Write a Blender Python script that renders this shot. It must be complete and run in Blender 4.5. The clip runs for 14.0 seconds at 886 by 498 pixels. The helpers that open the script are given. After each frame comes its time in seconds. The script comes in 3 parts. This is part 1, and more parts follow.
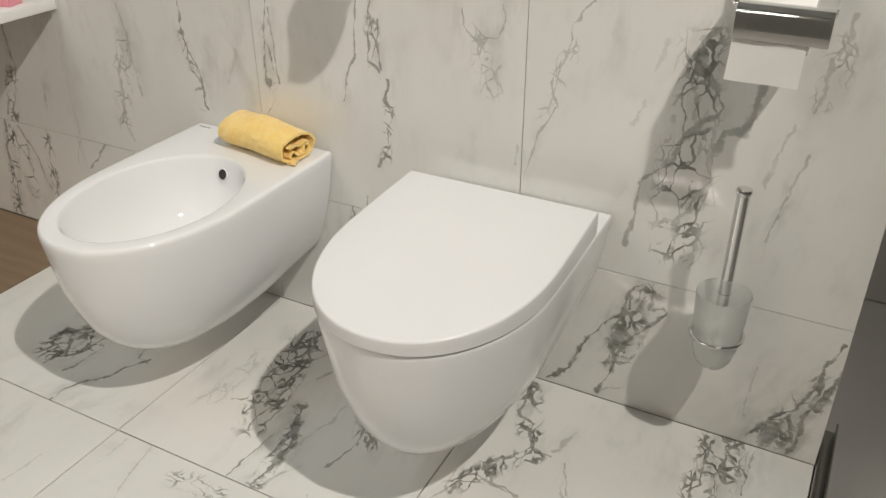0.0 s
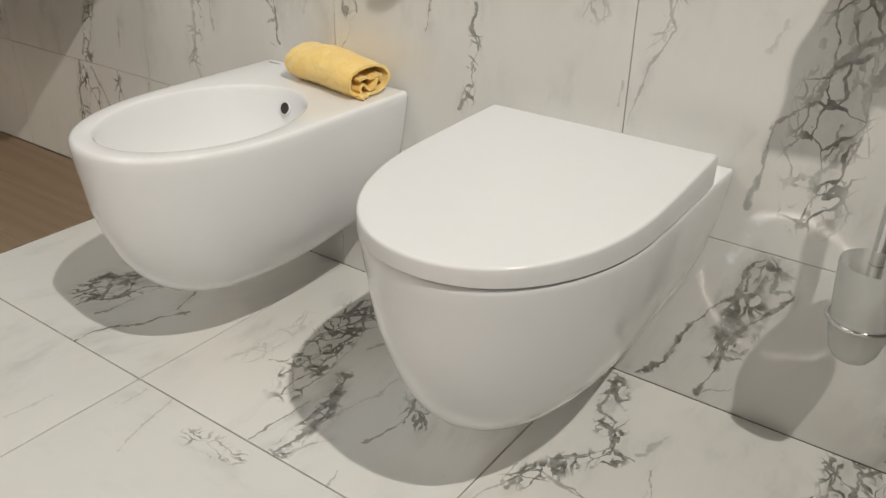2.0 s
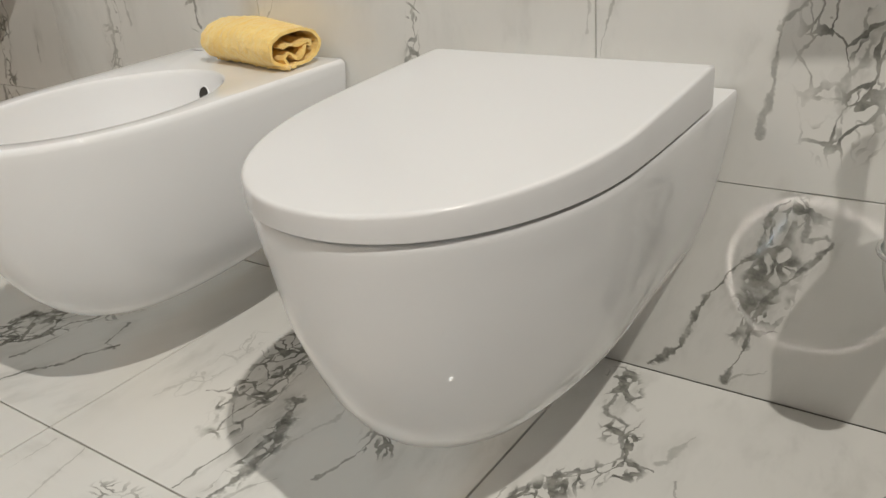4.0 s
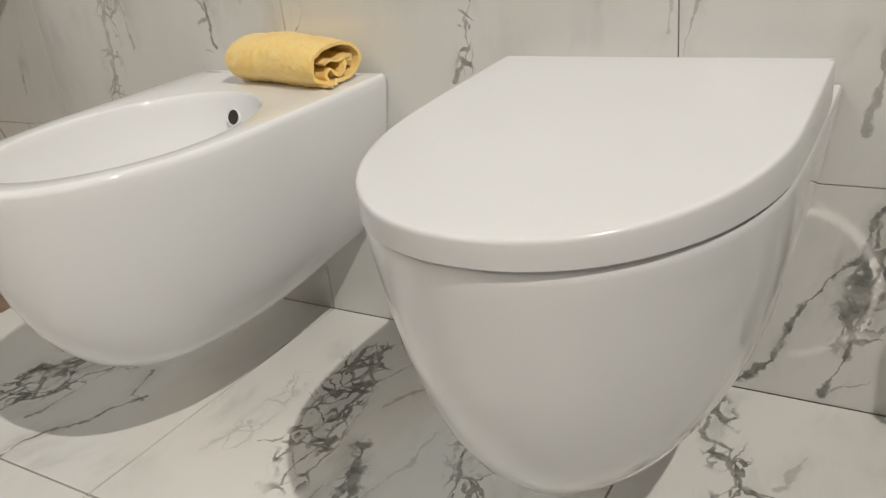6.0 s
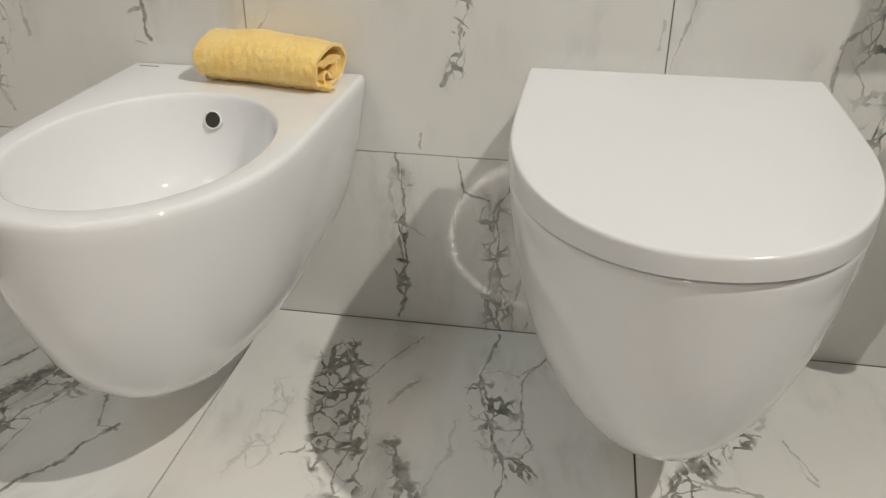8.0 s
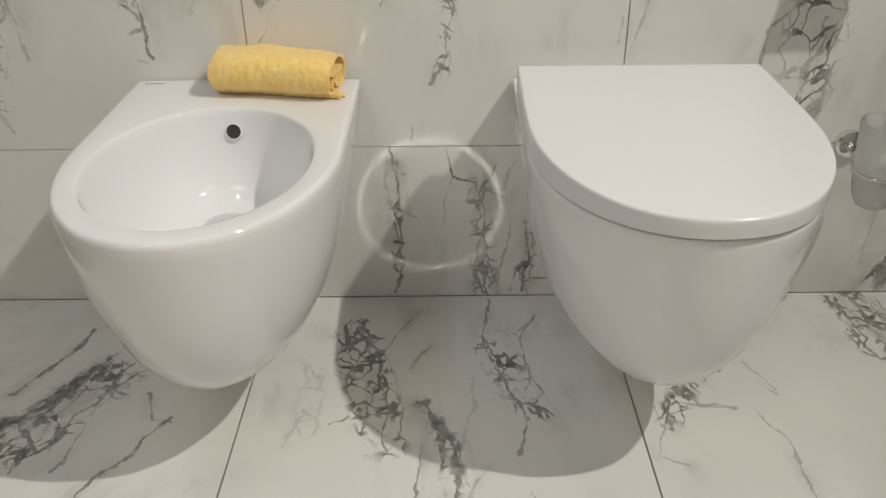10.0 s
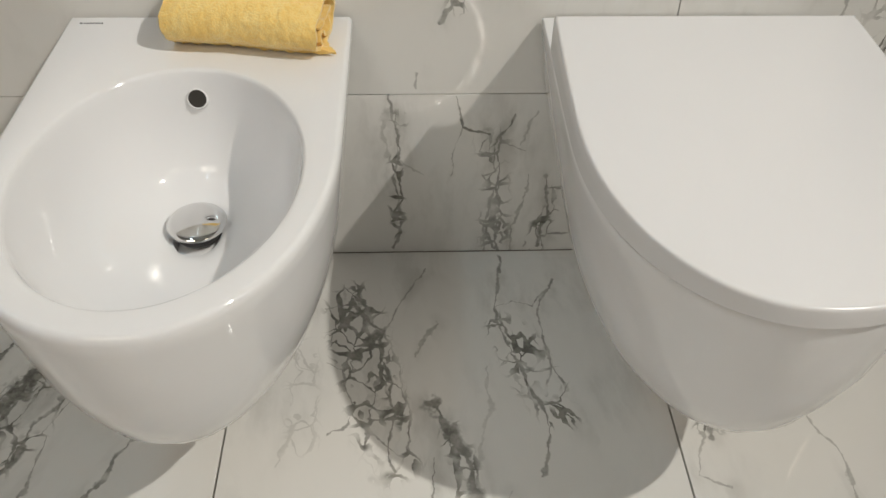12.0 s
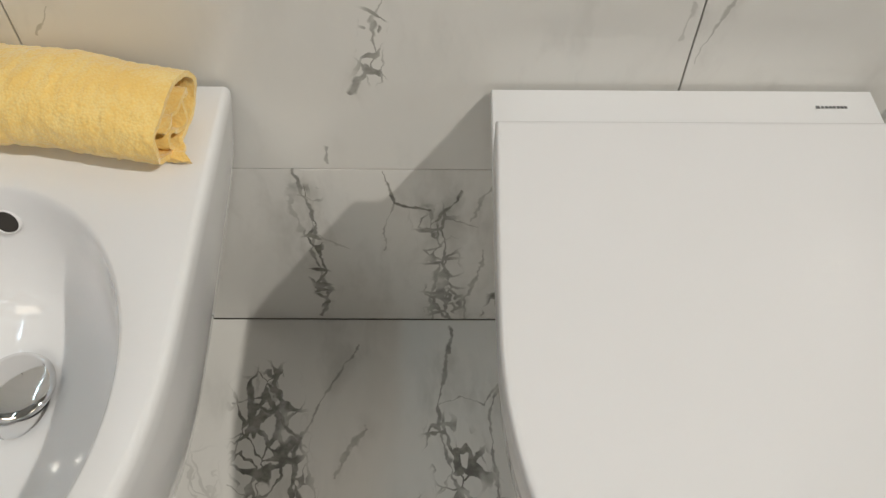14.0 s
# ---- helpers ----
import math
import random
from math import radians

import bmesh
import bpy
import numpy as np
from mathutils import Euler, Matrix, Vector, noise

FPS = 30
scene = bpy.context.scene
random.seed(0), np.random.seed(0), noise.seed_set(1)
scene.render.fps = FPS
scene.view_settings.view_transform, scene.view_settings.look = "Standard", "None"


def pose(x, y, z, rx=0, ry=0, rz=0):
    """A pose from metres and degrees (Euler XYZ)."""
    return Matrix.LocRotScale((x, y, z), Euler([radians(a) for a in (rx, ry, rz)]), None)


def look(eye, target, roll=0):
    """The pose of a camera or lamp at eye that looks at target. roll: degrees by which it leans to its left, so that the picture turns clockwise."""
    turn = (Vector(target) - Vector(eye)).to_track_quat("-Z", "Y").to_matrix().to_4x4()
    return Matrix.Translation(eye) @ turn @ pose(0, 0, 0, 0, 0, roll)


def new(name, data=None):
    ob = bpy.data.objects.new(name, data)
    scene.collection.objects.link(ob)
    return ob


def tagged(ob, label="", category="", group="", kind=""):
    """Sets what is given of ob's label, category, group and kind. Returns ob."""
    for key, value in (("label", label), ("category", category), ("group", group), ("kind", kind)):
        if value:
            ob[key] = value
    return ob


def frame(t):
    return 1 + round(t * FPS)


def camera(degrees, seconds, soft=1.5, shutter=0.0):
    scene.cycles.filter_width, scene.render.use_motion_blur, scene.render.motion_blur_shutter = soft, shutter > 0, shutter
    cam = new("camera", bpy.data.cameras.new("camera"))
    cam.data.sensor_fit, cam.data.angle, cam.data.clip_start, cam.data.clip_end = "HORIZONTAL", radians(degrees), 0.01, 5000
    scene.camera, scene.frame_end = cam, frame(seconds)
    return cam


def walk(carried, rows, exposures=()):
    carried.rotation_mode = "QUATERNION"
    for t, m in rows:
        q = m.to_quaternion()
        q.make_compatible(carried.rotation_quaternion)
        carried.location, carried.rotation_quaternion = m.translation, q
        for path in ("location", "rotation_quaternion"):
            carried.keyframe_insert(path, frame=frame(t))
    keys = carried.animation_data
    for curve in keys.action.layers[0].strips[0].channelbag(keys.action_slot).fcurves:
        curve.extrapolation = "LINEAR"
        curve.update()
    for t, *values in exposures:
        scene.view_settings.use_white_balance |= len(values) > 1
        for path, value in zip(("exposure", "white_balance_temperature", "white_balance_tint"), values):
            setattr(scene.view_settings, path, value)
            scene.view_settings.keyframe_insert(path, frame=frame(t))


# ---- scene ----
cam = camera(55.8, 14.0)
PATH = [
    (0, (1.008, -1.317, 1.118), (0.199, 0.212, 0.114), -0.2),
    (0.5, (0.99, -1.3, 1.077), (0.151, 0.22, 0.085), 0.5),
    (1, (0.977, -1.271, 1.01), (0.084, 0.268, 0.096), 1.9),
    (1.5, (0.985, -1.24, 0.92), (0.028, 0.261, 0.01), 2.4),
    (2, (0.97, -1.184, 0.869), (-0.053, 0.268, -0.05), 1.2),
    (2.5, (0.973, -1.128, 0.814), (-0.129, 0.287, -0.071), -0.4),
    (3, (0.979, -1.07, 0.746), (-0.143, 0.344, -0.115), -2.2),
    (3.2, (0.972, -1.035, 0.73), (-0.155, 0.38, -0.124), -3.1),
    (5.5, (0.824, -0.954, 0.654), (-0.2, 0.565, -0.147), -7.3),
    (6, (0.754, -0.997, 0.669), (-0.235, 0.543, -0.138), -6.5),
    (6.5, (0.684, -1.033, 0.703), (-0.128, 0.578, -0.161), -3.5),
    (7, (0.578, -1.062, 0.74), (-0.071, 0.607, -0.151), -2.7),
    (7.5, (0.465, -1.088, 0.746), (-0.011, 0.632, -0.156), -1.4),
    (8, (0.36, -1.167, 0.756), (0.071, 0.585, -0.165), 0.4),
    (8.2, (0.312, -1.215, 0.763), (0.091, 0.552, -0.147), 0.6),
    (10.5, (0.154, -1.313, 0.875), (0.188, 0.371, -0.202), -0.3),
    (11, (0.121, -1.202, 0.901), (0.19, 0.389, -0.309), 0.3),
    (11.5, (0.121, -1.086, 0.924), (0.19, 0.469, -0.331), 0.4),
    (12, (0.124, -0.998, 0.937), (0.197, 0.463, -0.427), 1.2),
    (12.5, (0.128, -0.867, 0.975), (0.185, 0.466, -0.515), 0.9),
    (13, (0.124, -0.744, 0.981), (0.186, 0.509, -0.576), 1.1),
    (13.5, (0.127, -0.672, 0.987), (0.2, 0.533, -0.607), 1.2),
    (14, (0.248, -0.592, 0.961), (0.259, 0.596, -0.648), 0.7),
]
walk(cam, [(t, look(eye, target, roll)) for t, eye, target, roll in PATH],
     exposures=[(0, 0.07), (3, 0.03), (6.5, 0.0), (8, -0.05), (11, -0.10), (13, -0.12), (14, -0.17)])

# ---------------------------------------------------------------- light
world = bpy.data.worlds.new("world")
scene.world = world
world.use_nodes = True
world.node_tree.nodes["Background"].inputs[0].default_value = (0.9, 0.95, 1.0, 1)
world.node_tree.nodes["Background"].inputs[1].default_value = 0.05


def spot(name, eye, target, energy, colour, radius, degrees, blend):
    data = bpy.data.lights.new(name, "SPOT")
    data.energy, data.color = energy, colour
    data.shadow_soft_size, data.spot_size, data.spot_blend = radius, radians(degrees), blend
    new(name, data).matrix_world = look(eye, target)


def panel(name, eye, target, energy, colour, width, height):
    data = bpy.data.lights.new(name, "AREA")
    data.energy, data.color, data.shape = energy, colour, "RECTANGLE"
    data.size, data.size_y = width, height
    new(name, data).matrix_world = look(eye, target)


SPOT = (1.88, -1.15, 2.9)
spot("ceiling_spot", SPOT, (-1.15, -0.12, 0.45), 262, (1.0, 0.95, 0.855), 0.026, 92, 1.0)
# unseen area lamps, added as warm fill for the shaded parts
panel("fill_panel", (-1.3, -3.0, 3.1), (-1.3, -2.6, 0), 29, (1.0, 0.86, 0.69), 1.6, 1.2)
panel("fill_panel", (2.2, -2.9, 3.1), (2.2, -2.9, 0), 11, (1.0, 0.86, 0.69), 1.2, 1.2)


# ---------------------------------------------------------------- materials
def nodes_of(name):
    mat = bpy.data.materials.new(name)
    mat.use_nodes = True
    tree = mat.node_tree
    return mat, tree, tree.nodes["Principled BSDF"]


def node(tree, kind, values=(), operation="", use_clamp=False, interpolation_type="", data_type="", feature="", flat=False, bands="", group=None):
    n = tree.nodes.new(kind)
    if operation:
        n.operation = operation
    if use_clamp:
        n.use_clamp = True
    if interpolation_type:
        n.interpolation_type = interpolation_type
    if data_type:
        n.data_type = data_type
    if feature:
        n.feature = feature
    if flat:
        n.voronoi_dimensions = "2D"
    if bands:
        n.bands_direction = bands
    if group:
        n.node_tree = group
    for slot, v in dict(values).items():
        if hasattr(v, "is_output"):
            tree.links.new(v, n.inputs[slot])
        else:
            n.inputs[slot].default_value = v
    return n


def maths(tree, op, a, b=0.0, clamp=False):
    return node(tree, "ShaderNodeMath", {0: a, 1: b}, operation=op, use_clamp=clamp).outputs[0]


def vecs(tree, op, a, b=(0, 0, 0)):
    n = node(tree, "ShaderNodeVectorMath", {0: a, 1: b}, operation=op)
    return n.outputs["Value"] if op in ("LENGTH", "DOT_PRODUCT", "DISTANCE") else n.outputs[0]


def smooth(tree, value, lo, hi, to_lo=0.0, to_hi=1.0):
    return node(tree, "ShaderNodeMapRange", {0: value, 1: lo, 2: hi, 3: to_lo, 4: to_hi}, interpolation_type="SMOOTHSTEP").outputs[0]


def noise_at(tree, vector, scale, detail=3.0, rough=0.55):
    return node(tree, "ShaderNodeTexNoise", {"Vector": vector, "Scale": scale, "Detail": detail, "Roughness": rough})


def mix(tree, fac, a, b):
    n = node(tree, "ShaderNodeMix", {0: fac}, data_type="RGBA")
    for slot, v in ((6, a), (7, b)):
        if hasattr(v, "is_output"):
            tree.links.new(v, n.inputs[slot])
        else:
            n.inputs[slot].default_value = (*v, 1)
    return n.outputs[2]


def bump(tree, bsdf, height, strength, distance):
    b = node(tree, "ShaderNodeBump", {"Height": height, "Strength": strength, "Distance": distance})
    tree.links.new(b.outputs[0], bsdf.inputs["Normal"])


def plain(name, colour, rough, metal=0.0, grain=0.0, scale=40.0, vary=0.06):
    """A paint, plaster or metal with slight cloudiness at two scales."""
    mat, tree, bsdf = nodes_of(name)
    pos = node(tree, "ShaderNodeNewGeometry").outputs["Position"]
    big = noise_at(tree, pos, 2.3).outputs[0]
    fine = noise_at(tree, pos, scale, 4).outputs[0]
    f = maths(tree, "ADD", maths(tree, "MULTIPLY", big, 0.6), maths(tree, "MULTIPLY", fine, 0.4))
    dark = tuple(c * (1 - vary) for c in colour)
    lite = tuple(min(1, c * (1 + vary)) for c in colour)
    tree.links.new(mix(tree, f, dark, lite), bsdf.inputs["Base Color"])
    tree.links.new(smooth(tree, f, 0.2, 0.8, rough * 0.85, min(1, rough * 1.15)), bsdf.inputs["Roughness"])
    bsdf.inputs["Metallic"].default_value = metal
    if grain:
        bump(tree, bsdf, fine, grain, 0.002)
    return mat


def band_group():
    """Node group: how near a point lies to the line from A to B."""
    g = bpy.data.node_groups.new("band", "ShaderNodeTree")
    for n, t in (("P", "NodeSocketVector"), ("A", "NodeSocketVector"), ("BA", "NodeSocketVector"), ("Inv", "NodeSocketFloat")):
        g.interface.new_socket(n, in_out="INPUT", socket_type=t)
    g.interface.new_socket("D", in_out="OUTPUT", socket_type="NodeSocketFloat")
    i, o = g.nodes.new("NodeGroupInput"), g.nodes.new("NodeGroupOutput")
    pa = vecs(g, "SUBTRACT", i.outputs[0], i.outputs[1])
    h = maths(g, "MULTIPLY", vecs(g, "DOT_PRODUCT", pa, i.outputs[2]), i.outputs[3], clamp=True)
    on = node(g, "ShaderNodeVectorMath", {0: i.outputs[2], "Scale": h}, operation="SCALE").outputs[0]
    g.links.new(vecs(g, "LENGTH", vecs(g, "SUBTRACT", pa, on)), o.inputs[0])
    return g


BAND = band_group()


FLOOR_VEINS, WALL_VEINS = [], []


def crack(veins, half_mm, ink, *points):
    """A vein of the stone along a broken line."""
    veins.append((False, half_mm / 1000, ink, points))


def shatter(veins, half_mm, ink, start, end):
    """A crushed zone of angular white chips in grey, either side of a line."""
    veins.append((True, half_mm / 1000, ink, (start, end)))


crack(FLOOR_VEINS, 1.6, 0.9, (-0.008, -0.126), (0.031, -0.113), (0.056, -0.15), (0.08, -0.172), (0.082, -0.22), (0.094, -0.271), (0.094, -0.342), (0.087, -0.375), (0.098, -0.408))
crack(FLOOR_VEINS, 1.2, 0.6, (0.08, -0.172), (0.108, -0.108), (0.132, -0.063), (0.143, -0.039))
crack(FLOOR_VEINS, 1.2, 0.65, (0, -0.23), (0.023, -0.244), (0.039, -0.306), (0.027, -0.34), (0.007, -0.35))
crack(FLOOR_VEINS, 6, 0.85, (0.145, -0.304), (0.172, -0.356), (0.19, -0.4), (0.202, -0.452), (0.194, -0.517))
crack(FLOOR_VEINS, 1.3, 0.8, (0.15, -0.388), (0.144, -0.45), (0.136, -0.519))
crack(FLOOR_VEINS, 2.2, 0.5, (0.129, -0.222), (0.149, -0.168), (0.161, -0.158))
crack(FLOOR_VEINS, 1.8, 0.75, (0.264, -0.019), (0.25, -0.128), (0.257, -0.199), (0.279, -0.253), (0.294, -0.303), (0.305, -0.35), (0.292, -0.415))
crack(FLOOR_VEINS, 2, 0.7, (0.343, -0.07), (0.314, -0.145), (0.317, -0.228), (0.336, -0.286))
crack(FLOOR_VEINS, 1.2, 0.6, (0.25, -0.128), (0.279, -0.114), (0.312, -0.123), (0.342, -0.078))
crack(FLOOR_VEINS, 2.5, 0.3, (0.231, -0.238), (0.229, -0.313), (0.203, -0.39))
crack(FLOOR_VEINS, 2.5, 0.25, (-0.039, -0.338), (-0.053, -0.397))
crack(FLOOR_VEINS, 1.3, 0.4, (0.212, -0.518), (0.227, -0.472), (0.25, -0.444))
crack(FLOOR_VEINS, 1.5, 0.4, (0.31, -0.521), (0.298, -0.489))
crack(FLOOR_VEINS, 3, 0.9, (-0.506, -0.274), (-0.468, -0.213), (-0.443, -0.154), (-0.433, -0.097))
crack(FLOOR_VEINS, 11, 1.0, (-0.48, -0.344), (-0.452, -0.334), (-0.426, -0.289), (-0.407, -0.241), (-0.374, -0.19))
crack(FLOOR_VEINS, 3, 0.85, (-0.444, -0.356), (-0.41, -0.409), (-0.393, -0.39), (-0.382, -0.325), (-0.354, -0.292), (-0.341, -0.231))
crack(FLOOR_VEINS, 2, 0.7, (-0.464, -0.387), (-0.429, -0.399), (-0.426, -0.448))
crack(FLOOR_VEINS, 2, 0.7, (-0.376, -0.44), (-0.36, -0.421), (-0.358, -0.348))
crack(FLOOR_VEINS, 2.2, 0.85, (-0.233, -0.331), (-0.26, -0.373), (-0.273, -0.414), (-0.29, -0.439), (-0.319, -0.48), (-0.324, -0.524))
crack(FLOOR_VEINS, 1.5, 0.7, (-0.288, -0.27), (-0.259, -0.341), (-0.231, -0.342))
crack(FLOOR_VEINS, 1.2, 0.5, (0.508, -0.311), (0.506, -0.369), (0.487, -0.422), (0.525, -0.444))
crack(FLOOR_VEINS, 1.6, 0.6, (0.534, -0.312), (0.567, -0.319), (0.603, -0.314), (0.624, -0.327))
crack(FLOOR_VEINS, 1.8, 0.5, (0.656, -0.334), (0.683, -0.397), (0.682, -0.479), (0.678, -0.526))
crack(FLOOR_VEINS, 1.5, 0.3, (0.683, -0.248), (0.702, -0.293))
shatter(FLOOR_VEINS, 42, 0.7, (0.031, -0.113), (0.09, -0.386))
shatter(FLOOR_VEINS, 34, 0.55, (0.264, -0.172), (0.318, -0.316))
shatter(FLOOR_VEINS, 20, 0.55, (0.176, -0.357), (0.201, -0.517))
shatter(FLOOR_VEINS, 50, 1, (-0.448, -0.388), (-0.36, -0.243))
shatter(FLOOR_VEINS, 30, 0.2, (-0.037, -0.202), (-0.025, -0.36))
crack(FLOOR_VEINS, 1.2, 0.3, (-0.037, -0.531), (0.001, -0.656))
crack(FLOOR_VEINS, 1.2, 0.3, (-0.094, -0.537), (-0.098, -0.608))
crack(FLOOR_VEINS, 3, 0.2, (-0.202, -0.64), (-0.205, -0.712))
shatter(FLOOR_VEINS, 25, 0.35, (0.064, -0.572), (0.153, -0.561))
crack(FLOOR_VEINS, 2, 0.75, (0.536, -0.03), (0.544, -0.118), (0.58, -0.137), (0.598, -0.199), (0.642, -0.204))
crack(FLOOR_VEINS, 2, 0.7, (0.601, -0.197), (0.554, -0.267), (0.524, -0.315), (0.514, -0.372))
crack(FLOOR_VEINS, 1.4, 0.6, (0.554, -0.267), (0.578, -0.318), (0.625, -0.324))
crack(FLOOR_VEINS, 3, 0.35, (0.643, -0.187), (0.663, -0.118))
crack(FLOOR_VEINS, 1.2, 0.5, (0.67, -0.207), (0.705, -0.282))
crack(FLOOR_VEINS, 1.8, 0.85, (0.901, -0.011), (0.903, -0.084), (0.91, -0.145), (0.89, -0.175))
crack(FLOOR_VEINS, 1.8, 0.8, (0.924, -0.017), (0.947, -0.062), (0.979, -0.088), (0.981, -0.138))
crack(FLOOR_VEINS, 1.5, 0.5, (0.979, -0.011), (0.977, -0.078))
shatter(FLOOR_VEINS, 24, 0.7, (0.532, -0.032), (0.609, -0.216))
shatter(FLOOR_VEINS, 24, 0.55, (0.582, -0.242), (0.524, -0.347))
shatter(FLOOR_VEINS, 42, 0.9, (0.925, -0.022), (0.922, -0.169))
crack(WALL_VEINS, 3.5, 0.9, (0.719, 0.291), (0.703, 0.268), (0.695, 0.214), (0.654, 0.17), (0.627, 0.124), (0.6, 0.052), (0.549, 0.009))
crack(WALL_VEINS, 2.5, 0.7, (0.737, 0.291), (0.747, 0.239), (0.77, 0.247))
crack(WALL_VEINS, 2.6, 0.9, (0.775, 0.24), (0.722, 0.17), (0.691, 0.104), (0.686, 0.074), (0.66, 0.016))
crack(WALL_VEINS, 7, 0.85, (0.689, 0.14), (0.688, 0.098))
crack(WALL_VEINS, 1.1, 0.5, (0.66, 0.016), (0.721, 0.044))
crack(WALL_VEINS, 3.5, 0.9, (1.081, 0.266), (1.058, 0.219), (1.053, 0.167), (1.029, 0.114), (0.996, 0.082), (0.959, 0.02))
crack(WALL_VEINS, 3, 0.85, (1.089, 0.214), (1.067, 0.146), (1.041, 0.101), (1.042, 0.047), (1.034, 0.005))
crack(WALL_VEINS, 11, 0.75, (1.005, 0.068), (0.994, 0.021))
crack(WALL_VEINS, 1.2, 0.3, (0.945, 0.178), (0.945, 0.061))
shatter(WALL_VEINS, 30, 1, (0.743, 0.264), (0.691, 0.104))
shatter(WALL_VEINS, 28, 0.9, (1.062, 0.17), (1.004, 0.039))
crack(WALL_VEINS, 1.8, 0.75, (0.088, 0.298), (0.096, 0.263), (0.106, 0.232), (0.108, 0.195), (0.097, 0.157), (0.103, 0.111), (0.11, 0.076), (0.093, 0.009))
crack(WALL_VEINS, 3, 0.35, (0.087, 0.273), (0.089, 0.201))
crack(WALL_VEINS, 1.2, 0.35, (0.105, 0.195), (0.14, 0.156))
crack(WALL_VEINS, 1.3, 0.9, (0.191, 0.296), (0.194, 0.246), (0.238, 0.23))
crack(WALL_VEINS, 1.3, 0.5, (0.194, 0.246), (0.183, 0.155))
crack(WALL_VEINS, 1.8, 0.5, (0.238, 0.23), (0.254, 0.165), (0.231, 0.154), (0.251, 0.12), (0.243, 0.061), (0.24, 0.002))
crack(WALL_VEINS, 1.6, 0.85, (0.273, 0.265), (0.256, 0.235), (0.243, 0.208))
crack(WALL_VEINS, 1.1, 0.4, (0.285, 0.218), (0.305, 0.27))
crack(WALL_VEINS, 1.1, 0.5, (0.261, 0.219), (0.295, 0.207))
crack(WALL_VEINS, 1.5, 0.5, (0.281, 0.001), (0.284, 0.048), (0.296, 0.095), (0.303, 0.153))
crack(WALL_VEINS, 2.2, 0.75, (0.326, 0.01), (0.336, 0.083), (0.327, 0.152))
crack(WALL_VEINS, 2, 0.7, (0.34, 0.034), (0.375, 0.04))
shatter(WALL_VEINS, 14, 0.5, (0.103, 0.263), (0.101, 0.04))
shatter(WALL_VEINS, 30, 0.35, (0.243, 0.219), (0.26, 0.011))
shatter(WALL_VEINS, 18, 0.6, (0.321, 0.01), (0.344, 0.118))
crack(WALL_VEINS, 4, 0.62, (0.784, 0.771), (0.762, 0.721), (0.771, 0.701), (0.799, 0.677), (0.813, 0.642), (0.784, 0.617), (0.764, 0.587), (0.747, 0.55))
crack(WALL_VEINS, 2.5, 0.35, (0.749, 0.731), (0.749, 0.688), (0.766, 0.659), (0.768, 0.621))
crack(WALL_VEINS, 4.5, 0.55, (0.87, 0.694), (0.864, 0.651), (0.851, 0.61), (0.822, 0.605), (0.814, 0.577))
crack(WALL_VEINS, 2.5, 0.55, (0.747, 0.55), (0.724, 0.524), (0.701, 0.498), (0.694, 0.445), (0.679, 0.363))
crack(WALL_VEINS, 4.5, 0.47, (0.794, 0.49), (0.783, 0.451), (0.767, 0.425), (0.769, 0.387))
crack(WALL_VEINS, 2, 0.31, (0.814, 0.577), (0.801, 0.547), (0.812, 0.515))
crack(WALL_VEINS, 2.5, 0.3, (0.925, 0.637), (0.909, 0.576), (0.902, 0.521))
crack(WALL_VEINS, 1.5, 0.39, (0.957, 0.589), (0.934, 0.508), (0.922, 0.428))
crack(WALL_VEINS, 2.5, 0.39, (0.971, 0.816), (0.967, 0.766), (0.951, 0.747), (0.952, 0.69), (0.944, 0.665))
crack(WALL_VEINS, 1.5, 0.5, (0.347, 0.747), (0.358, 0.711), (0.377, 0.697), (0.424, 0.706), (0.434, 0.734), (0.43, 0.766))
crack(WALL_VEINS, 1.4, 0.4, (0.433, 0.66), (0.416, 0.637), (0.39, 0.601))
crack(WALL_VEINS, 1.5, 0.4, (0.385, 0.66), (0.376, 0.644))
crack(WALL_VEINS, 2, 0.3, (0.462, 0.507), (0.459, 0.476))
crack(WALL_VEINS, 1.5, 0.5, (0.589, 0.789), (0.56, 0.749), (0.552, 0.729), (0.545, 0.69), (0.526, 0.661), (0.528, 0.627), (0.54, 0.608), (0.511, 0.554), (0.502, 0.53), (0.484, 0.45))
crack(WALL_VEINS, 3, 0.22, (0.688, 0.633), (0.674, 0.591))
crack(WALL_VEINS, 3, 0.2, (0.717, 0.745), (0.701, 0.687))
shatter(WALL_VEINS, 42, 0.43, (0.771, 0.74), (0.773, 0.569))
shatter(WALL_VEINS, 52, 0.47, (0.77, 0.541), (0.772, 0.388))
shatter(WALL_VEINS, 24, 0.3, (0.967, 0.766), (0.954, 0.684))
shatter(WALL_VEINS, 20, 0.25, (0.55, 0.71), (0.511, 0.554))
shatter(WALL_VEINS, 24, 0.25, (0.381, 0.707), (0.413, 0.615))
crack(WALL_VEINS, 1.8, 0.6, (-0.923, 0.568), (-0.918, 0.492), (-0.909, 0.459), (-0.95, 0.428), (-0.993, 0.318))
crack(WALL_VEINS, 2.4, 0.75, (-1.014, 0.303), (-1.041, 0.176), (-1.055, 0.08), (-1.054, 0.019))
crack(WALL_VEINS, 2, 0.6, (-0.966, 0.29), (-0.932, 0.243), (-0.91, 0.181), (-0.887, 0.117))
crack(WALL_VEINS, 2, 0.6, (-0.854, 0.3), (-0.858, 0.246))
crack(WALL_VEINS, 1.8, 0.45, (-0.819, 0.419), (-0.827, 0.357))
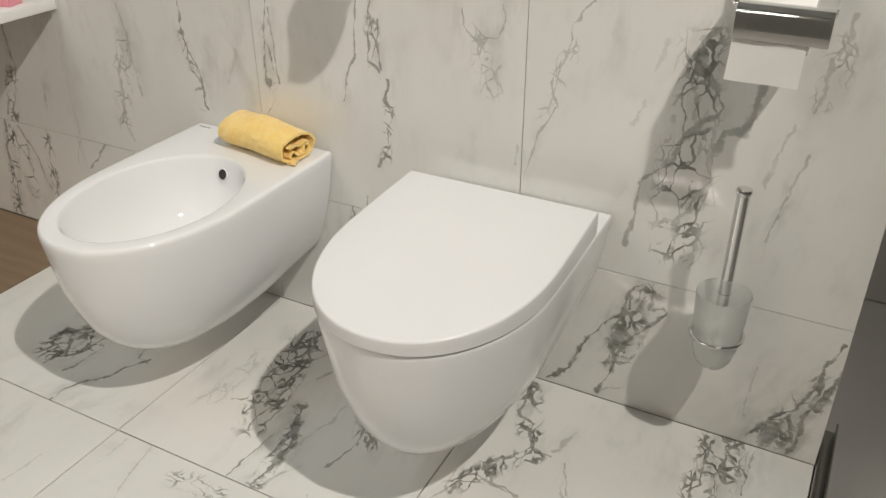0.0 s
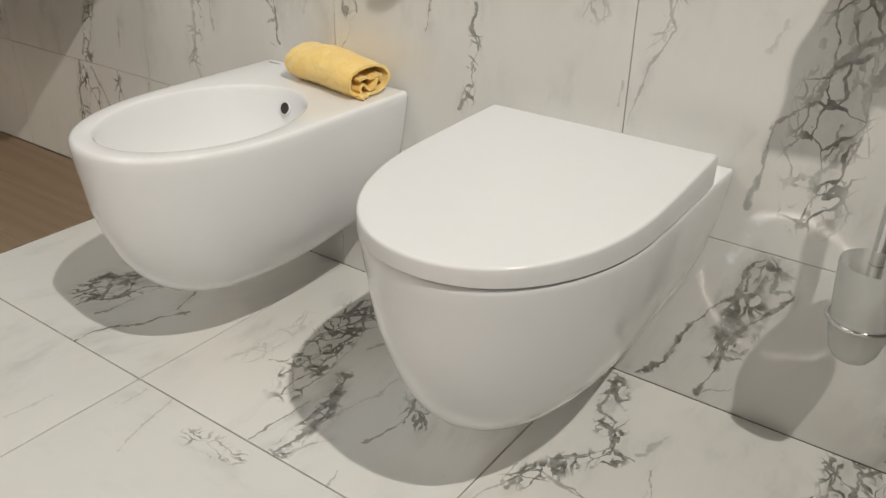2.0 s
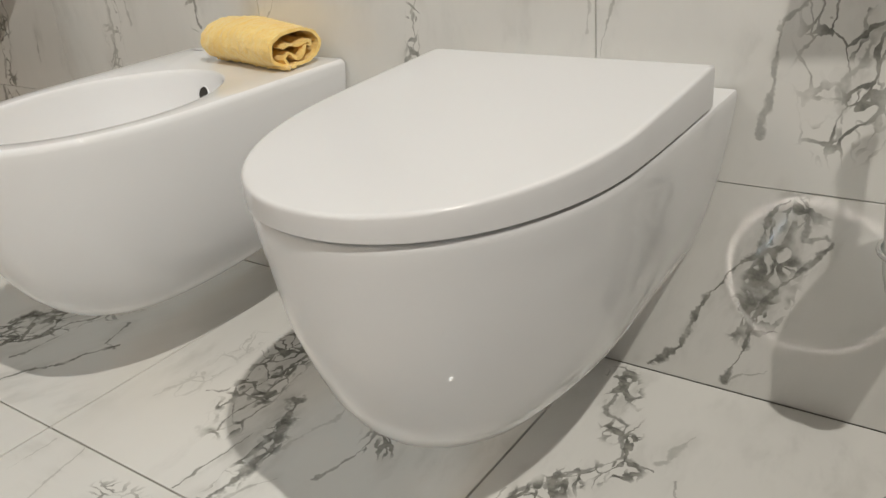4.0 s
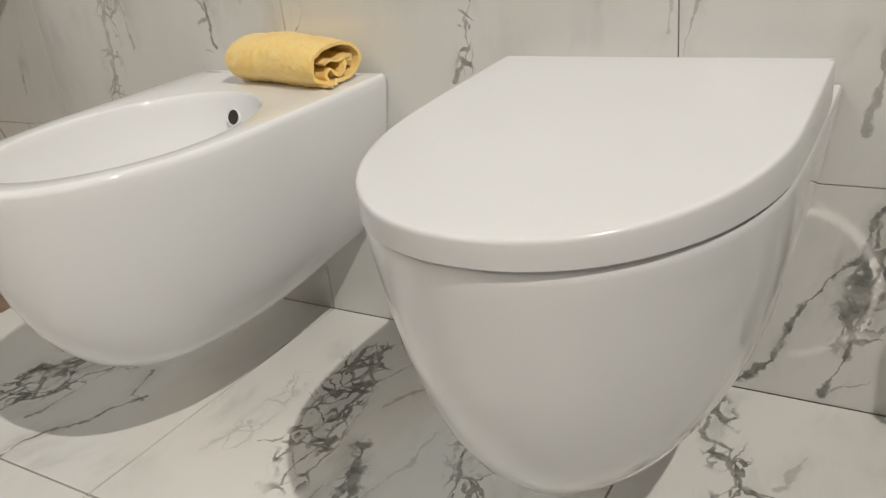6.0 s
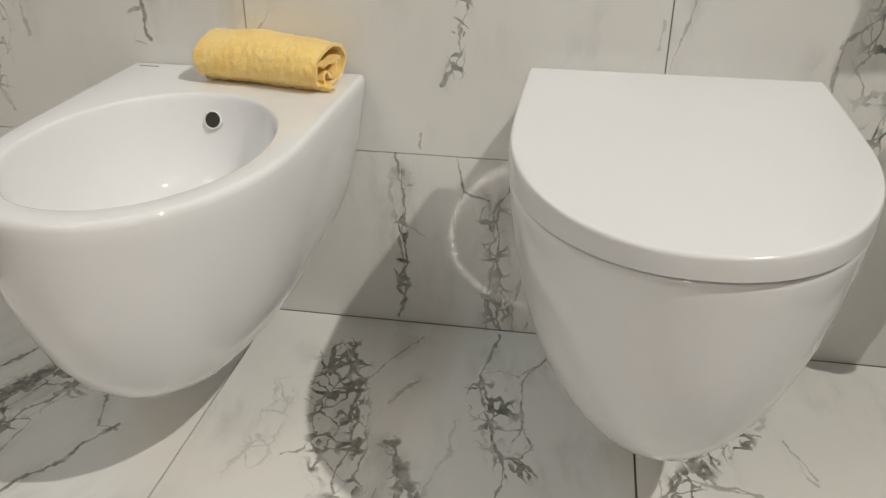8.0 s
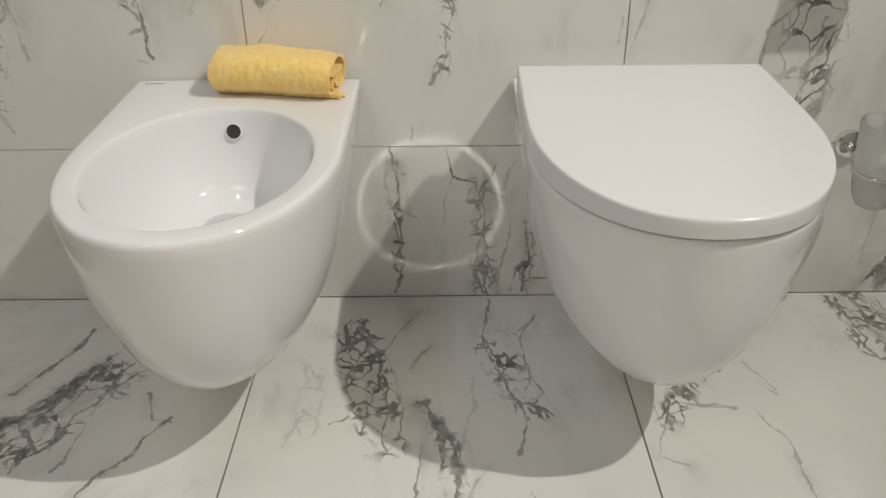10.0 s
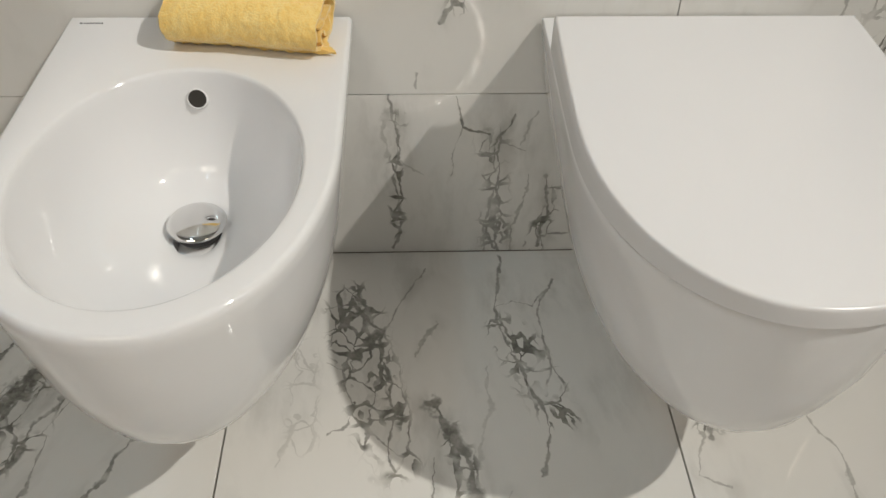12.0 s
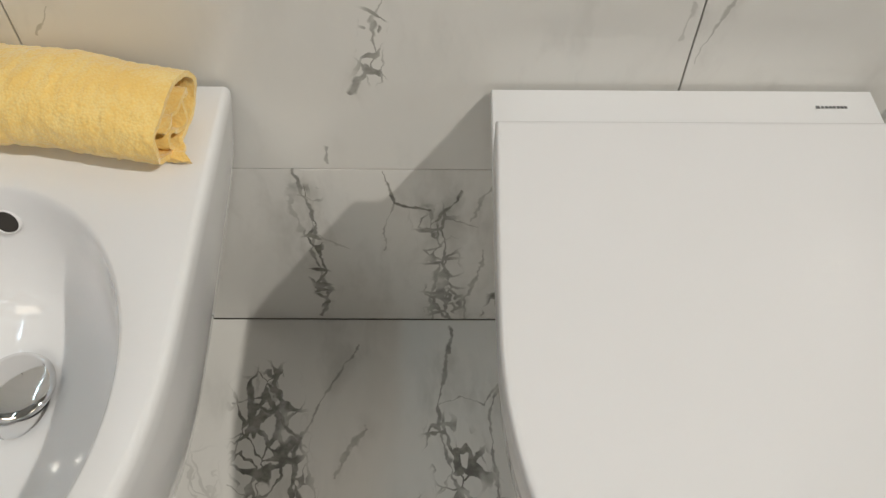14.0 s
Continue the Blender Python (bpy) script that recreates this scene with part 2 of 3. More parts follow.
crack(WALL_VEINS, 1.6, 0.35, (-0.509, 0.661), (-0.49, 0.604), (-0.49, 0.534), (-0.475, 0.455))
crack(WALL_VEINS, 2.4, 0.4, (-0.525, 0.538), (-0.538, 0.445), (-0.55, 0.376), (-0.537, 0.33))
crack(WALL_VEINS, 1.8, 0.8, (-0.319, 0.69), (-0.322, 0.625), (-0.305, 0.578), (-0.286, 0.538), (-0.285, 0.46), (-0.275, 0.453))
crack(WALL_VEINS, 1.6, 0.7, (-0.081, 0.716), (-0.101, 0.638), (-0.102, 0.558), (-0.101, 0.534))
crack(WALL_VEINS, 1.8, 0.7, (-0.078, 0.702), (-0.078, 0.633), (-0.069, 0.547))
crack(WALL_VEINS, 1.5, 0.5, (-0.094, 0.505), (-0.109, 0.473))
crack(WALL_VEINS, 1.4, 0.65, (0.13, 0.739), (0.122, 0.674), (0.127, 0.631), (0.102, 0.581), (0.09, 0.536))
crack(WALL_VEINS, 2, 0.75, (0.159, 0.742), (0.155, 0.671), (0.153, 0.627), (0.178, 0.608))
crack(WALL_VEINS, 1.5, 0.7, (0.174, 0.709), (0.172, 0.666), (0.182, 0.613))
crack(WALL_VEINS, 2.2, 0.75, (0.194, 0.596), (0.184, 0.556), (0.195, 0.519), (0.185, 0.493), (0.193, 0.454), (0.163, 0.406))
crack(WALL_VEINS, 2, 0.6, (-0.642, 0.299), (-0.711, 0.222))
crack(WALL_VEINS, 1.5, 0.35, (-0.731, 0.292), (-0.752, 0.225))
crack(WALL_VEINS, 1.6, 0.5, (0.132, 0.339), (0.131, 0.311))
crack(WALL_VEINS, 3, 0.15, (-0.209, 0.525), (-0.18, 0.603))
shatter(WALL_VEINS, 26, 0.4, (-0.93, 0.441), (-0.974, 0.289))
shatter(WALL_VEINS, 26, 0.45, (-0.964, 0.236), (-0.969, 0.099))
shatter(WALL_VEINS, 30, 0.3, (-0.507, 0.585), (-0.55, 0.376))
shatter(WALL_VEINS, 16, 0.35, (-0.319, 0.618), (-0.291, 0.459))
shatter(WALL_VEINS, 18, 0.35, (-0.087, 0.67), (-0.089, 0.544))
shatter(WALL_VEINS, 16, 0.4, (0.161, 0.701), (0.165, 0.606))
shatter(WALL_VEINS, 14, 0.4, (0.192, 0.58), (0.185, 0.428))
shatter(WALL_VEINS, 26, 0.5, (-1.0, 0.28), (-1.06, 0.02))
shatter(WALL_VEINS, 20, 0.4, (-0.86, 0.28), (-0.87, 0.1))
shatter(WALL_VEINS, 70, 0.6, (-1.3, 1.4), (-1.4, 0.4))


def marble(name, axis, veins, offset):
    """Polished white stoneware of one tile, with the grey veins that run through it."""
    mat, tree, bsdf = nodes_of(name)
    pos = node(tree, "ShaderNodeNewGeometry").outputs["Position"]
    sep = node(tree, "ShaderNodeSeparateXYZ", {0: pos})
    uv = node(tree, "ShaderNodeCombineXYZ", {0: sep.outputs[0], 1: sep.outputs[axis], 2: offset}).outputs[0]

    def stray(at, steps):
        out = at
        for scale, size in steps:
            c = vecs(tree, "SUBTRACT", noise_at(tree, uv, scale, 1).outputs["Color"], (0.5, 0.5, 0.5))
            out = vecs(tree, "ADD", out, node(tree, "ShaderNodeVectorMath", {0: c, "Scale": size}, operation="SCALE").outputs[0])
        return out

    warped = stray(uv, ((13.0, 0.022), (38.0, 0.011), (105.0, 0.0052), (260.0, 0.0016)))
    flat = vecs(tree, "MULTIPLY", warped, (1, 1, 0))
    swell = smooth(tree, noise_at(tree, uv, 30.0, 3, 0.6).outputs[0], 0.36, 0.68, 0.35, 2.7)
    broken = smooth(tree, noise_at(tree, uv, 24.0, 3, 0.6).outputs[0], 0.28, 0.44, 0.42, 1.0)
    # the main course of the veins on this tile
    cx, cy = 1e-6, 0.0
    for wide, half, ink, points in veins:
        for p, q in zip(points, points[1:]):
            du, dv = q[0] - p[0], q[1] - p[1]
            turn = 2 * math.atan2(dv, du)
            weight = math.hypot(du, dv) * ink * (3 if wide else 1)
            cx, cy = cx + weight * math.cos(turn), cy + weight * math.sin(turn)
    course = math.atan2(cy, cx) / 2 if veins else radians(70)
    bent = stray(uv, ((11.0, 0.024), (34.0, 0.012), (80.0, 0.0070), (190.0, 0.0026)))
    along = vecs(tree, "DOT_PRODUCT", bent, (math.cos(course), math.sin(course), 0))
    aside = vecs(tree, "DOT_PRODUCT", bent, (-math.sin(course), math.cos(course), 0))

    def drawn(stretch, shift):
        return node(tree, "ShaderNodeCombineXYZ", {0: maths(tree, "MULTIPLY", along, stretch), 1: aside, 2: offset + shift}).outputs[0]

    def distance(at, p, q):
        du, dv = q[0] - p[0], q[1] - p[1]
        g = node(tree, "ShaderNodeGroup", group=BAND)
        tree.links.new(at, g.inputs[0])
        g.inputs[1].default_value, g.inputs[2].default_value = (p[0], p[1], 0), (du, dv, 0)
        g.inputs[3].default_value = 1.0 / max(du * du + dv * dv, 1e-6)
        return g.outputs[0]

    def zone_at(at):
        """How crushed the stone is at a point."""
        found = None
        for wide, half, ink, points in veins:
            if wide:
                m = smooth(tree, distance(at, *points), half * 1.5, half * 0.3, 0.0, min(1.0, ink * 1.1))
                found = m if found is None else maths(tree, "MAXIMUM", found, m)
        return found

    line, haze = None, None
    for wide, half, ink, points in veins:
        if not wide:
            near = None
            for p, q in zip(points, points[1:]):
                d = distance(flat, p, q)
                near = d if near is None else maths(tree, "MINIMUM", near, d)
            m = smooth(tree, maths(tree, "DIVIDE", near, maths(tree, "MULTIPLY", swell, half)), 1.2, 0.40, 0.0, ink)
            h = smooth(tree, near, half * 3.0 + 0.020, 0.0, 0.0, ink * 0.5)
            line = m if line is None else maths(tree, "MAXIMUM", line, m)
            haze = h if haze is None else maths(tree, "MAXIMUM", haze, h)
    cloud = noise_at(tree, uv, 3.1, 3).outputs[0]
    col = mix(tree, cloud, (0.68, 0.675, 0.65), (0.78, 0.775, 0.755))
    # faint streaks all over, drawn out along the veins
    streak = smooth(tree, noise_at(tree, drawn(0.35, 2.0), 17.0, 4, 0.62).outputs[0], 0.44, 0.70)
    faint = smooth(tree, noise_at(tree, uv, 6.0, 2).outputs[0], 0.42, 0.68, 0.03, 0.26)
    if veins:
        vein = maths(tree, "MULTIPLY", line, broken) if line is not None else None
        zone = zone_at(flat)
        smoke = maths(tree, "MULTIPLY", haze, 0.9) if haze is not None else faint
        if zone is not None:
            # angular chips, ringed by thin cracks
            gate = noise_at(tree, uv, 14.0, 3, 0.6).outputs[0]
            live = smooth(tree, zone, 0.05, 0.55, 0.0, 0.95)
            edge = node(tree, "ShaderNodeTexVoronoi", {"Vector": drawn(0.62, 0.0), "Scale": 24.0}, feature="DISTANCE_TO_EDGE", flat=True).outputs["Distance"]
            crowd = smooth(tree, noise_at(tree, uv, 33.0, 2, 0.6).outputs[0], 0.38, 0.68)
            thick = maths(tree, "ADD", maths(tree, "MULTIPLY", maths(tree, "MULTIPLY", zone, crowd), 0.120), 0.018)
            seam = maths(tree, "MULTIPLY", smooth(tree, maths(tree, "DIVIDE", edge, thick), 1.1, 0.62), maths(tree, "MULTIPLY", live, smooth(tree, gate, 0.32, 0.50, 0.10, 1.0)))
            vein = seam if vein is None else maths(tree, "MAXIMUM", vein, seam)
            # winding seams that swell into dark pockets
            for scale, shift, breadth, lo, hi in ((15.0, 3.1, 0.032, 0.32, 0.50), (29.0, 7.7, 0.046, 0.44, 0.60)):
                n = noise_at(tree, drawn(0.62, shift), scale, 2, 0.5).outputs[0]
                off = maths(tree, "ABSOLUTE", maths(tree, "SUBTRACT", n, 0.5))
                wide_as = maths(tree, "MULTIPLY", maths(tree, "ADD", maths(tree, "MULTIPLY", zone, 0.85), 0.15), breadth)
                seam = smooth(tree, maths(tree, "DIVIDE", off, wide_as), 1.0, 0.68)
                seam = maths(tree, "MULTIPLY", seam, maths(tree, "MULTIPLY", live, smooth(tree, gate, lo, hi, 0.05, 1.0)))
                vein = maths(tree, "MAXIMUM", vein, seam)
            smoke = maths(tree, "MAXIMUM", smoke, maths(tree, "MULTIPLY", zone, 0.42))
        smoke = maths(tree, "MULTIPLY", streak, maths(tree, "ADD", smoke, faint), clamp=True)
        col = mix(tree, smoke, col, (0.29, 0.29, 0.268))
        tone = smooth(tree, noise_at(tree, uv, 55.0, 3, 0.6).outputs[0], 0.34, 0.66)
        dark = mix(tree, tone, (0.070, 0.071, 0.062), (0.25, 0.248, 0.222))
        col = mix(tree, maths(tree, "MULTIPLY", vein, 0.94), col, dark)
    else:
        col = mix(tree, maths(tree, "MULTIPLY", streak, faint), col, (0.29, 0.29, 0.268))
    tree.links.new(col, bsdf.inputs["Base Color"])
    bsdf.inputs["Specular IOR Level"].default_value = 0.72
    r = noise_at(tree, uv, 45.0, 4).outputs[0]
    tree.links.new(smooth(tree, r, 0.3, 0.7, 0.022, 0.034), bsdf.inputs["Roughness"])
    bump(tree, bsdf, noise_at(tree, uv, 5.0, 1).outputs[0], 0.03, 0.004)
    return mat


M_GROUT = plain("grout", (0.27, 0.25, 0.22), 0.9, grain=0.3, scale=300)
M_PLASTER = plain("plaster", (0.32, 0.31, 0.29), 0.85, grain=0.2, scale=120)
M_GREY = plain("grey_plaster", (0.46, 0.45, 0.435), 0.75, grain=0.25, scale=90)
M_CEIL = plain("ceiling_paint", (0.42, 0.41, 0.39), 0.9, grain=0.1, scale=150)
M_ALU = plain("aluminium", (0.66, 0.65, 0.63), 0.24, 1.0, grain=0.01, scale=250)
M_SHELF = plain("shelf_lacquer", (0.80, 0.79, 0.78), 0.35, vary=0.02)
M_PINK = plain("pink_card", (0.75, 0.30, 0.36), 0.5)
M_PAPER = plain("tissue_paper", (0.86, 0.85, 0.84), 0.95, grain=0.06, scale=420, vary=0.03)
M_CARD = plain("cardboard", (0.34, 0.25, 0.17), 0.9)
M_HOLE_SHADE = plain("hole_shade", (0.030, 0.026, 0.022), 0.6)
M_PRINT = plain("grey_print", (0.16, 0.16, 0.17), 0.6)
M_RUBBER = plain("rubber_seal", (0.05, 0.05, 0.05), 0.6)
M_BRISTLE = plain("bristles", (0.75, 0.75, 0.74), 0.8, grain=0.4, scale=400)


def ceramic_material(name, colour, rough, coat):
    mat, tree, bsdf = nodes_of(name)
    pos = node(tree, "ShaderNodeNewGeometry").outputs["Position"]
    f = noise_at(tree, pos, 9.0, 3).outputs[0]
    tree.links.new(mix(tree, f, tuple(c * 0.985 for c in colour), colour), bsdf.inputs["Base Color"])
    tree.links.new(smooth(tree, noise_at(tree, pos, 6.0, 2).outputs[0], 0.3, 0.7, rough * 0.95, rough * 1.05), bsdf.inputs["Roughness"])
    bsdf.inputs["Coat Weight"].default_value = coat
    bsdf.inputs["Coat Roughness"].default_value = 0.04
    bump(tree, bsdf, noise_at(tree, pos, 5.0, 1).outputs[0], 0.02, 0.003)
    return mat


M_CERAMIC = ceramic_material("glazed_ceramic", (0.80, 0.804, 0.820), 0.075, 0.3)
M_LID = ceramic_material("lid_plastic", (0.757, 0.758, 0.774), 0.20, 0.15)


def chrome_material():
    mat, tree, bsdf = nodes_of("chrome")
    pos = node(tree, "ShaderNodeNewGeometry").outputs["Position"]
    bsdf.inputs["Metallic"].default_value = 1.0
    bsdf.inputs["Base Color"].default_value = (0.78, 0.78, 0.78, 1)
    tree.links.new(smooth(tree, noise_at(tree, pos, 35.0, 4).outputs[0], 0.3, 0.75, 0.03, 0.09), bsdf.inputs["Roughness"])
    return mat


M_CHROME = chrome_material()


def frosted_material():
    mat, tree, bsdf = nodes_of("frosted_glass")
    pos = node(tree, "ShaderNodeNewGeometry").outputs["Position"]
    bsdf.inputs["Base Color"].default_value = (0.93, 0.94, 0.93, 1)
    bsdf.inputs["Transmission Weight"].default_value = 0.78
    bsdf.inputs["IOR"].default_value = 1.3
    tree.links.new(smooth(tree, noise_at(tree, pos, 90.0, 3).outputs[0], 0.3, 0.7, 0.46, 0.50), bsdf.inputs["Roughness"])
    return mat


M_FROST = frosted_material()


def towel_material():
    mat, tree, bsdf = nodes_of("terry_cloth")
    pos = node(tree, "ShaderNodeNewGeometry").outputs["Position"]
    pile = node(tree, "ShaderNodeTexVoronoi", {"Vector": pos, "Scale": 420.0}).outputs["Distance"]
    cloud = noise_at(tree, pos, 32.0, 4).outputs[0]
    f = maths(tree, "ADD", maths(tree, "MULTIPLY", pile, 0.35), maths(tree, "MULTIPLY", cloud, 0.75))
    tree.links.new(mix(tree, smooth(tree, f, 0.3, 0.75), (0.95, 0.73, 0.30), (0.92, 0.62, 0.19)), bsdf.inputs["Base Color"])
    bsdf.inputs["Roughness"].default_value = 1.0
    bsdf.inputs["Specular IOR Level"].default_value = 0.1
    bsdf.inputs["Sheen Weight"].default_value = 0.5
    bsdf.inputs["Sheen Roughness"].default_value = 0.5
    bump(tree, bsdf, f, 0.7, 0.0022)
    return mat


M_TOWEL = towel_material()


def wood_material():
    mat, tree, bsdf = nodes_of("oak_boards")
    pos = node(tree, "ShaderNodeNewGeometry").outputs["Position"]
    rnd = node(tree, "ShaderNodeObjectInfo").outputs["Random"]
    shift = node(tree, "ShaderNodeCombineXYZ", {0: maths(tree, "MULTIPLY", rnd, 9.0), 1: rnd, 2: 0.0}).outputs[0]
    p = vecs(tree, "ADD", vecs(tree, "MULTIPLY", pos, (1.0, 9.0, 1.0)), shift)
    rings = node(tree, "ShaderNodeTexWave", {"Vector": p, "Scale": 0.7, "Distortion": 9.0, "Detail": 3.0, "Detail Scale": 0.8}, bands="Y").outputs["Fac"]
    fine = noise_at(tree, vecs(tree, "MULTIPLY", pos, (8.0, 170.0, 1.0)), 1.0, 4).outputs[0]
    f = maths(tree, "ADD", maths(tree, "MULTIPLY", rings, 0.3), maths(tree, "MULTIPLY", fine, 0.7))
    a = mix(tree, f, (0.19, 0.13, 0.083), (0.33, 0.24, 0.16))
    b = mix(tree, maths(tree, "MULTIPLY", rnd, 0.35), a, (0.17, 0.11, 0.065))
    tree.links.new(b, bsdf.inputs["Base Color"])
    bsdf.inputs["Roughness"].default_value = 0.5
    bump(tree, bsdf, fine, 0.25, 0.001)
    return mat


M_WOOD = wood_material()


def glow_material(name, colour, strength):
    mat = bpy.data.materials.new(name)
    mat.use_nodes = True
    tree = mat.node_tree
    tree.nodes.remove(tree.nodes["Principled BSDF"])
    e = node(tree, "ShaderNodeEmission", {0: (*colour, 1), 1: strength})
    tree.links.new(e.outputs[0], tree.nodes["Material Output"].inputs[0])
    return mat


M_TUBE = glow_material("cool_led", (0.60, 0.85, 1.0), 44.0)
M_RING = glow_material("warm_led", (1.0, 0.93, 0.84), 24.0)


# ---------------------------------------------------------------- building
def mesh_of(name, bm, mat, round_faces=True):
    bmesh.ops.recalc_face_normals(bm, faces=bm.faces)
    me = bpy.data.meshes.new(name)
    bm.to_mesh(me)
    bm.free()
    me.materials.append(mat)
    if round_faces:
        me.polygons.foreach_set("use_smooth", [True] * len(me.polygons))
        me.set_sharp_from_angle(angle=radians(42))
    return me


def part(name, bm, mat, parent=None, label="", at=None):
    ob = new(name, mesh_of(name, bm, mat))
    if at is not None:
        ob.matrix_basis = at
    ob.parent = parent
    return tagged(ob, label) if label else ob


def thing(name, label, category, at=None, group="", kind=""):
    ob = new(name)
    if at is not None:
        ob.matrix_basis = at
    return tagged(ob, label, category, group, kind)


def box(x0, x1, y0, y1, z0, z1, bevel=0.0, segs=2):
    bm = bmesh.new()
    bmesh.ops.create_cube(bm, size=1)
    for v in bm.verts:
        v.co = Vector(((x0 + x1) / 2 + v.co.x * (x1 - x0), (y0 + y1) / 2 + v.co.y * (y1 - y0), (z0 + z1) / 2 + v.co.z * (z1 - z0)))
    if bevel:
        bmesh.ops.bevel(bm, geom=bm.edges[:], offset=bevel, segments=segs, profile=0.5, affect="EDGES")
    return bm


def lathe(profile, segs=40, m=Matrix()):
    """Turn (radius, height) pairs round z."""
    bm = bmesh.new()
    rings = []
    for r, z in profile:
        if r < 1e-5:
            rings.append([bm.verts.new(m @ Vector((0, 0, z)))])
        else:
            rings.append([bm.verts.new(m @ Vector((r * math.cos(2 * math.pi * i / segs), r * math.sin(2 * math.pi * i / segs), z))) for i in range(segs)])
    for a, b in zip(rings, rings[1:]):
        for i in range(segs):
            j = (i + 1) % segs
            q = [a[i % len(a)], a[j % len(a)], b[j % len(b)], b[i % len(b)]]
            q = list(dict.fromkeys(q))
            if len(q) > 2:
                bm.faces.new(q)
    return bm


def ring_tube(major, minor, segs=56, sides=12, m=Matrix()):
    bm = bmesh.new()
    rows = []
    for i in range(segs):
        a = 2 * math.pi * i / segs
        row = []
        for k in range(sides):
            b = 2 * math.pi * k / sides
            row.append(bm.verts.new(m @ Vector(((major + minor * math.cos(b)) * math.cos(a), (major + minor * math.cos(b)) * math.sin(a), minor * math.sin(b)))))
        rows.append(row)
    for i in range(segs):
        for k in range(sides):
            bm.faces.new((rows[i][k], rows[(i + 1) % segs][k], rows[(i + 1) % segs][(k + 1) % sides], rows[i][(k + 1) % sides]))
    return bm


def skin(bm, rings, closed=True):
    for a, b in zip(rings, rings[1:]):
        n = len(a)
        for i in range(n if closed else n - 1):
            bm.faces.new((a[i], a[(i + 1) % n], b[(i + 1) % n], b[i]))


# ---------------------------------------------------------------- the setting
JOINT, JOINT_FLOOR = 0.0007, 0.0013


def lay_tiles(parent, name, axis, cols, rows, gap, veins, solid):
    """A grid of tiles; each takes the veins whose middle lies on it."""
    plain_mat = None
    for i, (u0, u1) in enumerate(zip(cols, cols[1:])):
        for k, (v0, v1) in enumerate(zip(rows, rows[1:])):
            own = []
            for vein in veins:
                us, vs = [p[0] for p in vein[3]], [p[1] for p in vein[3]]
                if u0 <= (min(us) + max(us)) / 2 < u1 and v0 <= (min(vs) + max(vs)) / 2 < v1:
                    own.append(vein)
            if own:
                mat = marble(name, axis, own, 1.7 * i + 0.6 * k)
            else:
                plain_mat = plain_mat or marble(name, axis, [], 5.0)
                mat = plain_mat
            part("tile", solid(u0 + gap, u1 - gap, v0 + gap, v1 - gap), mat, parent)


wall = tagged(part("wall_north", box(-3.6, 1.078, 0.0095, 0.13, -0.05, 3.2), M_GROUT), "marble tiled partition wall behind the sanitary ware", "wall", kind="structure")
cols = [-3.6, -3.126, -2.526, -1.926, -1.326, -0.726, -0.126, 0.475, 1.083]
rows_z = [0.0, 0.30, 1.50, 2.70, 3.2]
lay_tiles(wall, "marble_wall", 2, cols, rows_z, JOINT, WALL_VEINS, lambda u0, u1, v0, v1: box(u0, u1, 0.0, 0.0095, v0, v1, 0.0004, 1))
floor = tagged(part("floor", box(-0.754, 1.085, -2.925, 0.0095, -0.06, -0.0095), M_GROUT), "white marble tiled floor with dark grey veins", "floor", kind="structure")
cols_f = [-0.752, -0.127, 0.473, 1.083]
rows_y = [-2.925, -2.325, -1.725, -1.125, -0.525, 0.0003]
lay_tiles(floor, "marble_floor", 1, cols_f, rows_y, JOINT_FLOOR, FLOOR_VEINS, lambda u0, u1, v0, v1: box(u0, u1, v0, v1, -0.0095, 0.0, 0.0004, 1))
boards = tagged(part("floor_wood", box(-3.6, -0.757, -3.6, 0.0095, -0.06, -0.014), M_RUBBER), "brown oak plank floor beside the marble tiles", "floor", kind="structure")
plank_mesh = mesh_of("plank", box(0.001, 1.399, -0.0895, 0.0895, -0.014, -0.001, 0.0012, 1), M_WOOD)
for k in range(19):
    right_end, first = -0.757, (1.4, 0.57, 1.03)[k % 3]
    while right_end > -3.59:
        long = min(first, right_end + 3.598)
        p = new("plank", plank_mesh)
        p.matrix_basis = Matrix.LocRotScale((right_end - long, -0.091 - 0.18 * k, 0), None, (long / 1.4, 1, 1))
        p.parent = boards
        right_end, first = right_end - long, 1.4
tagged(part("floor_showroom", box(-3.6, 4.6, -3.6, 1.4, -0.12, -0.064), M_GREY), "plain dark grey showroom floor", "floor", kind="structure")
tagged(part("wall_grey", box(1.0, 4.6, 0.75, 0.85, -0.06, 3.2), M_GREY), "smooth grey plaster wall beyond the tiled partition", "wall", kind="structure")
tagged(part("wall_east", box(4.6, 4.7, -3.6, 1.4, -0.06, 3.2), M_PLASTER), "plain light plaster wall", "wall", kind="structure")
tagged(part("wall_west", box(-3.7, -3.6, -3.6, 1.4, -0.06, 3.2), M_PLASTER), "plain light plaster wall", "wall", kind="structure")
tagged(part("wall_south", box(-3.6, 4.6, -3.72, -3.6, -0.06, 3.2), M_PLASTER), "plain light plaster wall", "wall", kind="structure")
tagged(part("wall_back", box(-3.6, 4.6, 1.4, 1.5, -0.06, 3.2), M_PLASTER), "plain light plaster wall", "wall", kind="structure")
tagged(part("ceiling", box(-3.6, 4.6, -3.6, 1.4, 3.2, 3.3), M_CEIL), "plain off-white ceiling", "ceiling", kind="structure")

